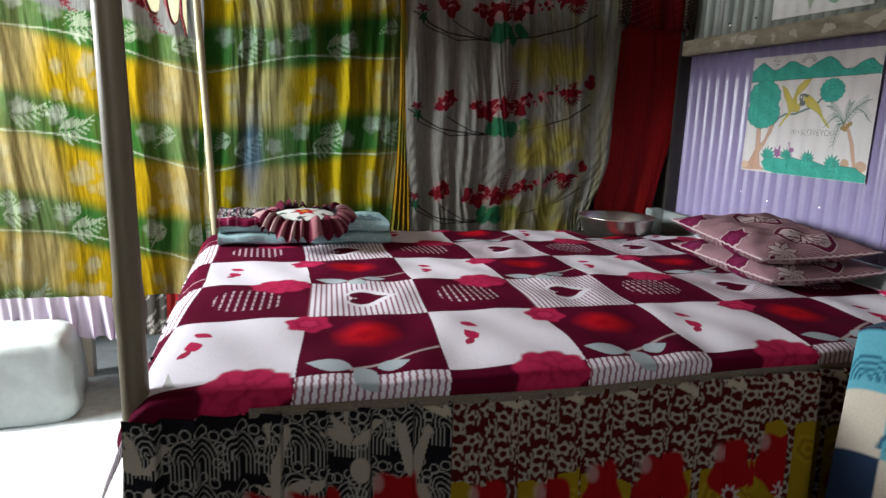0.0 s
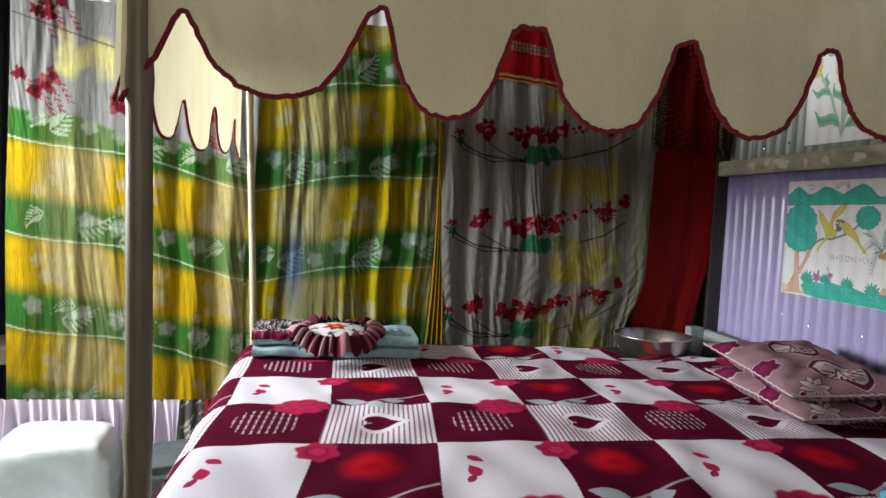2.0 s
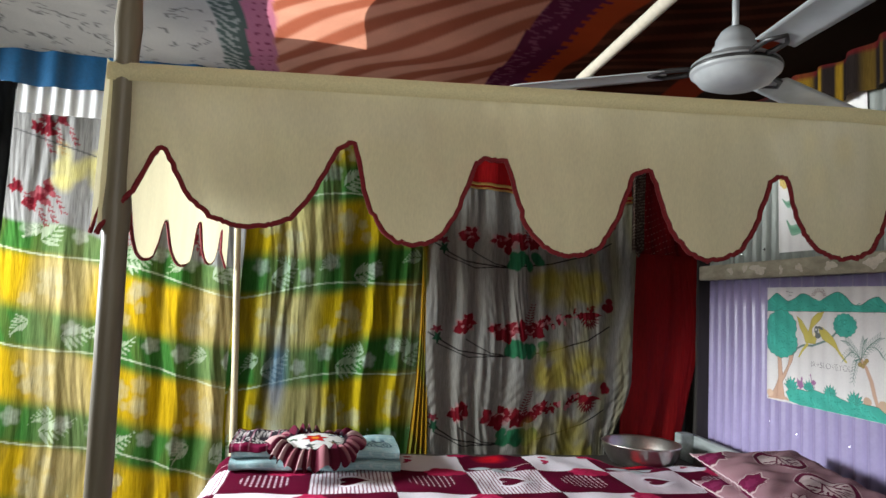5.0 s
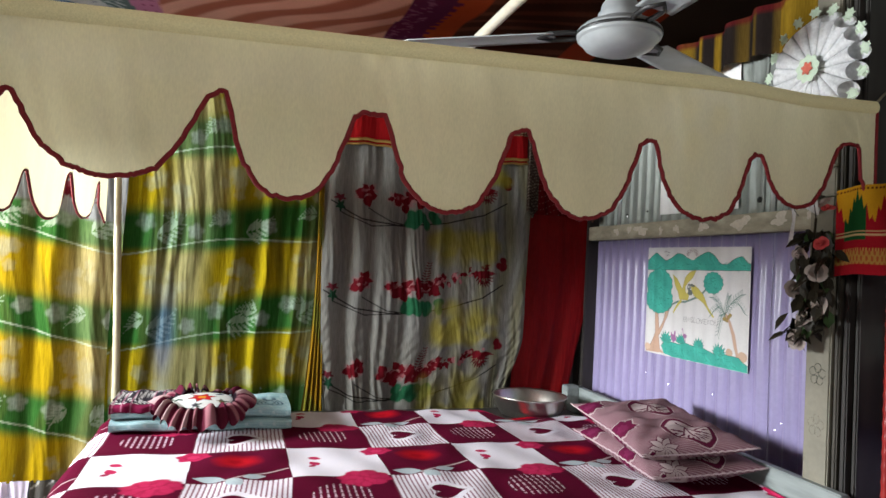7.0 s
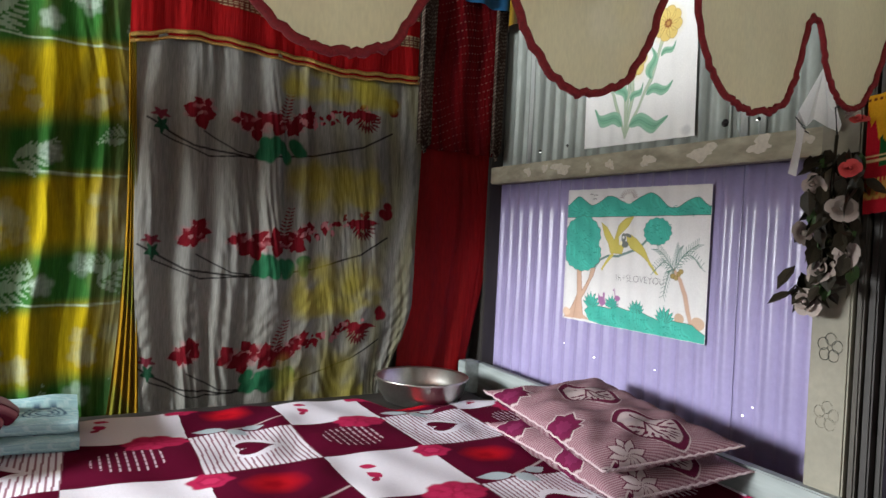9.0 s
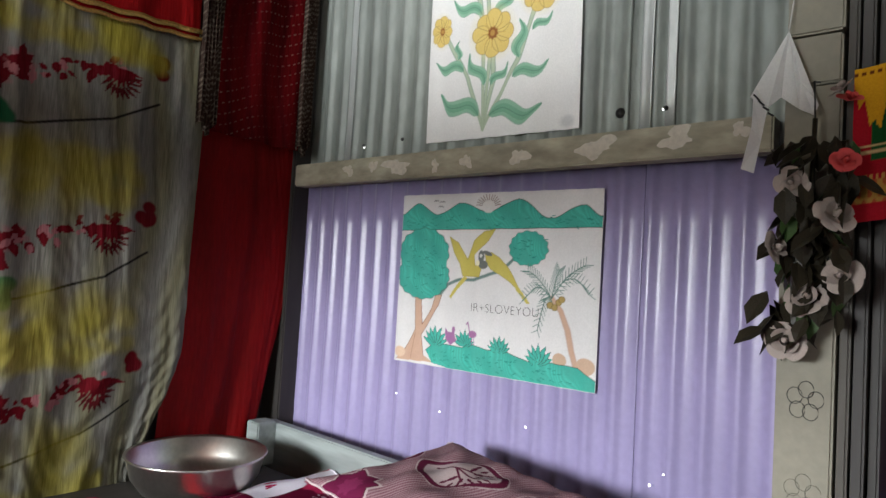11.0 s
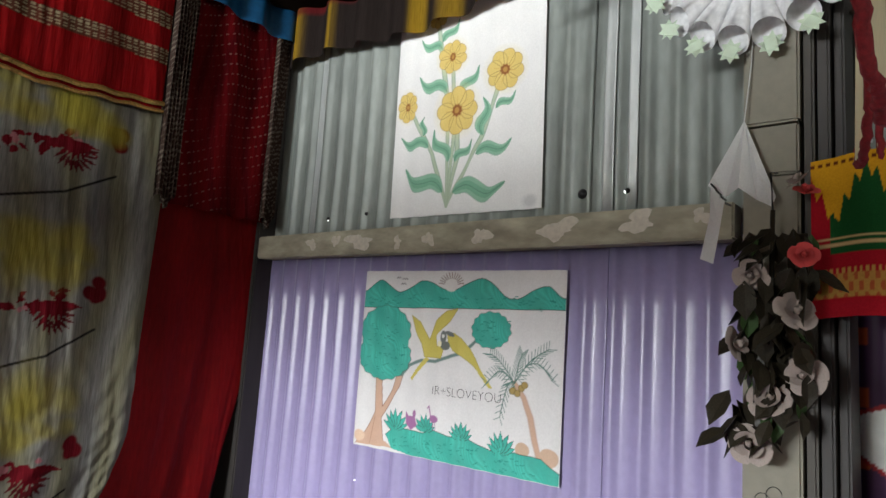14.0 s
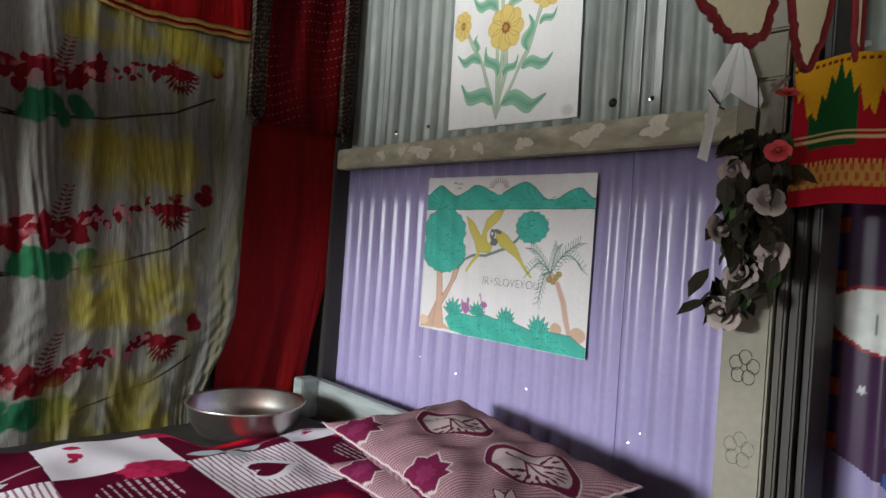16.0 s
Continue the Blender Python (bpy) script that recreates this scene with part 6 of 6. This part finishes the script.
def towel_paint(u, v):
    s, t = u, 0.26 * v
    p = Print(s, t, (0.34, 0.010, 0.018))
    p.mix(((t > 0.10) & (t < 0.26) & ((s * 1.85 + 0.42) % 1 > 0.56)).astype(float), (0.012, 0.075, 0.02))
    tooth = 1 - 2 * abs((s * 3.7 + 0.15) % 1 - 0.5)
    saw = 0.030 * abs(((s * 22.2) % 1) - 0.5) * 2
    p.mix((t > 0.222 - 0.085 * tooth ** 1.3 + saw).astype(float), (0.60, 0.30, 0.015))
    p.mix((abs(t - 0.115) < 0.0025).astype(float), (0.6, 0.42, 0.2)).mix((abs(t - 0.125) < 0.0015).astype(float), (0.6, 0.42, 0.2))
    gold = (t > 0.03) & (t < 0.068)
    p.mix(gold * (0.35 + 0.65 * (np.sin(150 * s) * np.sin(170 * t) > -0.2)), (0.42, 0.22, 0.05))
    p.mix((t > 0.068) & (t < 0.078) & (np.sin(260 * s) > 0), (0.45, 0.25, 0.06))
    p.mix(((t > 0.248) & (t < 0.252) & (np.sin(200 * s) > -0.3)).astype(float), (0.12, 0.03, 0.01))
    return p.c * 0.85


towel = sheet("hanging_cloth", 220, 90, lambda u, v: (1.995 - 0.02 * u + 0.006 * np.sin(18 * u), 1.448 - 0.34 * u, 1.455 + 0.255 * v + 0.004 * np.sin(9 * u) + 0.02 * u), M_PRINT, paint=lambda u, v: towel_paint(u, v))
tagged(towel, "red woven hanging cloth with yellow zigzag and gilt border", "cloth")

poster = thing("plastic_poster", (2.17, 1.2, 1.0), "dark glossy printed plastic sheet tacked over the tin wall", "poster")


def poster_paint(u, v):
    y, z = 1.455 - 0.9 * u, 0.55 + 0.95 * v
    p = Print(y, z, (0.045, 0.018, 0.05))
    p.mix(smooth01(np.sin(30 * y + 1), 0.2, 1) * 0.5, (0.09, 0.03, 0.04))
    for k in range(9):
        p.mix(((abs(y - (1.415 - 0.11 * k)) < 0.008) & (np.sin(60 * z + k) > -0.2)).astype(float), (0.03, 0.09, 0.28))
        p.mix(((abs(y - (1.405 - 0.11 * k)) < 0.012) & (np.sin(60 * z + k) < -0.6)).astype(float), (0.38, 0.07, 0.02))
    rng = np.random.default_rng(3)
    for _ in range(50):
        p.oval(rng.uniform(0.6, 1.45), rng.uniform(0.6, 1.5), 0.006, 0.008, (0.5, 0.5, 0.5), ripple=0.3, lobes=5)
    leafshape = [(1.445, 1.28), (1.42, 1.30), (1.37, 1.32), (1.32, 1.32), (1.26, 1.27), (1.24, 1.22), (1.29, 1.19), (1.36, 1.205), (1.41, 1.24)]
    p.shape([(a + 0.004 * (1 if a > 1.33 else -1), b + 0.006 * (1 if b > 1.25 else -1)) for a, b in leafshape], (0.28, 0.02, 0.02))
    p.shape(leafshape, (0.62, 0.64, 0.60))
    p.line([(1.34, 1.27), (1.34, 1.235)], 0.003, (0.1, 0.1, 0.1))
    return p.c


def poster_keep(u, v):
    y, z = 1.455 - 0.9 * u, 0.55 + 0.95 * v
    return z > 1.03 - 0.55 * (1.455 - y)


sheet("plastic_sheet", 260, 260, lambda u, v: (WALL_X - RIB - 0.004 + 0.8 * rib_wave(1.455 - 0.9 * u), 1.455 - 0.9 * u, 0.55 + 0.95 * v), material("glossy_print", attribute="print", rough=0.42, grain=0.1, stain=0.15, spec=0.3), poster, paint=poster_paint, keep=poster_keep)
settle(poster)

# paper flower above
paper_flower = thing("paper_flower", (2.06, 1.60, 2.14), "wall flower of rolled white paper cones with star tips", "paper flower")
M_SCRAP = material("printed_scrap_paper", (0.78, 0.78, 0.79), 0.7, grain=0.15, grain_scale=90, stain=0.12, stain_scale=20, translucent=0.15)
M_MINT = material("mint_paper", (0.50, 0.60, 0.46), 0.7, grain=0.1)
M_CORE = material("red_paper", (0.50, 0.10, 0.06), 0.7, grain=0.2)
CONES = 17
for k in range(CONES):
    a = 2 * math.pi * k / CONES + 0.1
    dy, dz = math.cos(a), math.sin(a)
    verts, n = [], 20
    for i, (r, w) in enumerate(((0.02, 0.003), (0.09, 0.017), (0.150, 0.0285), (0.163, 0.029))):
        for j in range(n):
            q = 2 * math.pi * j / n
            out = r + (0.020 * (0.3 - math.cos(q)) if i == 3 else 0)
            verts.append((-0.022 - w * math.cos(q) * 0.9, dy * out - dz * w * math.sin(q), dz * out + dy * w * math.sin(q)))
    faces = [(i * n + j, i * n + (j + 1) % n, (i + 1) * n + (j + 1) % n, (i + 1) * n + j) for i in range(3) for j in range(n)]
    mesh_object("paper_cone", verts, faces, M_SCRAP, paper_flower, smooth=True)
    star = []
    for j in range(16):
        q, rr = 2 * math.pi * j / 16 + 0.7 * k, (0.024 if j % 2 else 0.015)
        star.append((-0.026 + 0.004 * math.sin(3 * q + k), dy * 0.192 + rr * math.cos(q), dz * 0.192 + rr * math.sin(q)))
    mesh_object("paper_star", star, [tuple(range(16))], M_MINT, paper_flower, "pale green paper star", smooth=False)
lathe_disc = [(-0.05, 0.045 * math.cos(q) * (1 + 0.1 * math.sin(9 * q)), 0.045 * math.sin(q) * (1 + 0.1 * math.sin(9 * q))) for q in np.linspace(0, 2 * math.pi, 36, endpoint=False)]
mesh_object("centre_disc", lathe_disc, [tuple(range(36))], M_MINT, paper_flower, "pale green paper centre", smooth=False)
mesh_object("core", [(-0.054, 0.02 * math.cos(q) * (1 + 0.25 * math.sin(6 * q)), 0.02 * math.sin(q) * (1 + 0.25 * math.sin(6 * q))) for q in np.linspace(0, 2 * math.pi, 30, endpoint=False)], [tuple(range(30))], M_CORE, paper_flower, "red paper core", smooth=False)
paper_flower.matrix_world = pose(2.005, 1.535, 2.098) @ Matrix.Scale(0.93, 4)

# red rack beside the bed foot
rack = thing("red_rack", (1.97, 1.17, 0), "red lacquered rack with wavy-edged trays", "rack")
for x, y in ((1.935, 1.22), (1.935, 0.86), (2.13, 1.22), (2.13, 0.86)):
    pts = [(x, y, z) for z in np.linspace(0, 1.47, 160)]
    rad = [0.0115 + (0.0018 if i % 4 == 0 else 0) for i in range(160)]
    tube("upright", pts, rad, M_REDPLASTIC, rack, sides=12)
for z in (0.35, 0.83, 1.06):
    sheet("tray_front", 60, 6, lambda u, v: (1.93 + 0.003 * np.sin(40 * u), 1.225 - 0.37 * u, z + 0.075 * v + 0.008 * np.sin(2 * np.pi * 3 * u) * v), M_REDPLASTIC, rack, "wavy tray rim").modifiers.new("gauge", "SOLIDIFY").thickness = 0.004
    block("tray", (1.93, 0.86, z - 0.004), (2.13, 1.225, z + 0.006), M_REDPLASTIC, rack)
settle(rack)

# pleated drape along the top of the east wall
top_drape = thing("pleated_drape", (2.13, 2.2, 2.35), "dark pleated drape with yellow folds under the ceiling", "drape")


def drape_paint(u, v):
    p = Print(u, v, (0.022, 0.016, 0.014))
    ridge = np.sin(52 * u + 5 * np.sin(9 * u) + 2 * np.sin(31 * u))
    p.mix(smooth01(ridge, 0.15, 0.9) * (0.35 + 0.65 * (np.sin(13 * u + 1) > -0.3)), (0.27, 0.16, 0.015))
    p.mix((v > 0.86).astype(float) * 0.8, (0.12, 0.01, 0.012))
    return p.c


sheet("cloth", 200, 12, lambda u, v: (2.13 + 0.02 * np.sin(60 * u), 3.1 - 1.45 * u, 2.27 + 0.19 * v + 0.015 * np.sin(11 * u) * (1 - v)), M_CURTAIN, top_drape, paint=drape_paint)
settle(top_drape)

# ---- unlit space behind the curtains ----
sack = thing("covered_bundle", (-0.88, 2.75, 0), "box-shaped bundle wrapped in white plastic on the floor", "bundle")
bm = bmesh.new()
bmesh.ops.create_cube(bm, size=1)
bmesh.ops.subdivide_edges(bm, edges=bm.edges[:], cuts=14, use_grid_fill=True)
for v in bm.verts:
    q = v.co * 2
    k = max(1e-6, (abs(q.x) ** 9 + abs(q.y) ** 9 + abs(q.z) ** 9) ** (1 / 9))
    q = q / k
    v.co = Vector((q.x * (0.225 - 0.02 * q.z), q.y * 0.20, q.z * 0.178 + 0.178)) + noise.noise_vector(q * 1.8) * 0.016 + noise.noise_vector(q * 5) * 0.007
bm_part("plastic_cover", bm, M_PLASTIC, sack, smooth=True)
sack.matrix_world = pose(-0.925, 2.985, -0.01, 0, 0, 6)
plank = thing("shelf_bench", (-1.7, 3.6, 0), "rough wooden plank bench in the dark back space", "bench")
block("front_leg", (-0.79, 3.30, 0), (-0.72, 3.37, 0.5), M_ROD, plank, "pale painted leg")
block("side_board", (-1.1, 3.36, 0.44), (-0.72, 3.40, 0.5), M_WOOD, plank)
block("plank", (-2.3, 3.5, 0.50), (-1.1, 3.75, 0.60), M_WOOD, plank)
block("leg", (-2.2, 3.55, 0), (-2.14, 3.7, 0.5), M_WOOD, plank)
block("leg", (-1.25, 3.55, 0), (-1.19, 3.7, 0.5), M_WOOD, plank)
settle(plank)

# patchwork bundle beside the bed front
def patch_paint(u, v):
    cells = (np.floor(u * 5) + np.floor(v * 6)).astype(int)
    p = Print(u * 0.45, v * 0.8, (0.02, 0.035, 0.07))
    p.mix((cells % 3 == 1).astype(float), (0.52, 0.46, 0.38)).mix((cells % 3 == 2).astype(float), (0.10, 0.32, 0.40))
    for i in range(5):
        for j in range(6):
            if (i + j) % 3 == 2:
                for r in (0.05, 0.037, 0.024, 0.012):
                    p.line([((i + 0.5) * 0.09 + r * math.cos(a), (j + 0.2) * 0.133 + r * math.sin(a)) for a in np.linspace(0, 3.14, 12)], 0.004, (0.02, 0.10, 0.16))
    return p.c


patch = thing("patchwork_quilt", (1.46, 1.08, 0), "navy, cream and teal patchwork quilt draped over a stool", "quilt")
sheet("quilt_cover", 110, 120, lambda u, v: (1.47 - 0.155 * np.cos(np.pi * u) * (1.25 - 0.25 * v), 1.15 - 0.13 * np.sin(np.pi * u) * (1.3 - 0.3 * v) + 0.012 * np.sin(16 * u), 0.83 * v + 0.02 * np.sin(9 * u) * v), M_PRINT, patch, paint=patch_paint)
sheet("quilt_top", 40, 12, lambda u, v: (1.47 - 0.155 * np.cos(np.pi * u) * v, 1.15 - 0.13 * np.sin(np.pi * u) * v, 0.835 + 0.02 * np.sin(9 * u) * v + 0.03 * (1 - v)), material("navy_patch", (0.03, 0.06, 0.11), 0.9, grain=0.3, stain=0.3), patch)
block("stool", (1.36, 1.05, 0), (1.56, 1.14, 0.80), M_WOOD, patch)
settle(patch)

# glowing discs laid on the tin, standing for daylight through nail holes
m_prick = bpy.data.materials.new("prick_glow")
m_prick.use_nodes = True
m_prick.node_tree.nodes["Principled BSDF"].inputs["Emission Color"].default_value = (1, 1, 1, 1)
m_prick.node_tree.nodes["Principled BSDF"].inputs["Emission Strength"].default_value = 3.0
for y, z, r in ((2.45, 0.955, 0.0026), (2.166, 0.965, 0.0026), (1.84, 0.90, 0.0026), (1.81, 0.93, 0.002), (2.83, 1.735, 0.003), (1.845, 1.738, 0.003), (2.62, 0.98, 0.002)):
    ob = lathe("glow_disc", [(0.0001, 0.0012), (r, 0.0012), (r, 0)], m_prick, sides=10)
    ob.matrix_world = pose(WALL_X - RIB - 0.002, y, z, 0, -90, 0)
    tagged(ob, "tiny glowing disc in place of daylight through a nail hole", "hole", "nail holes", "structure")
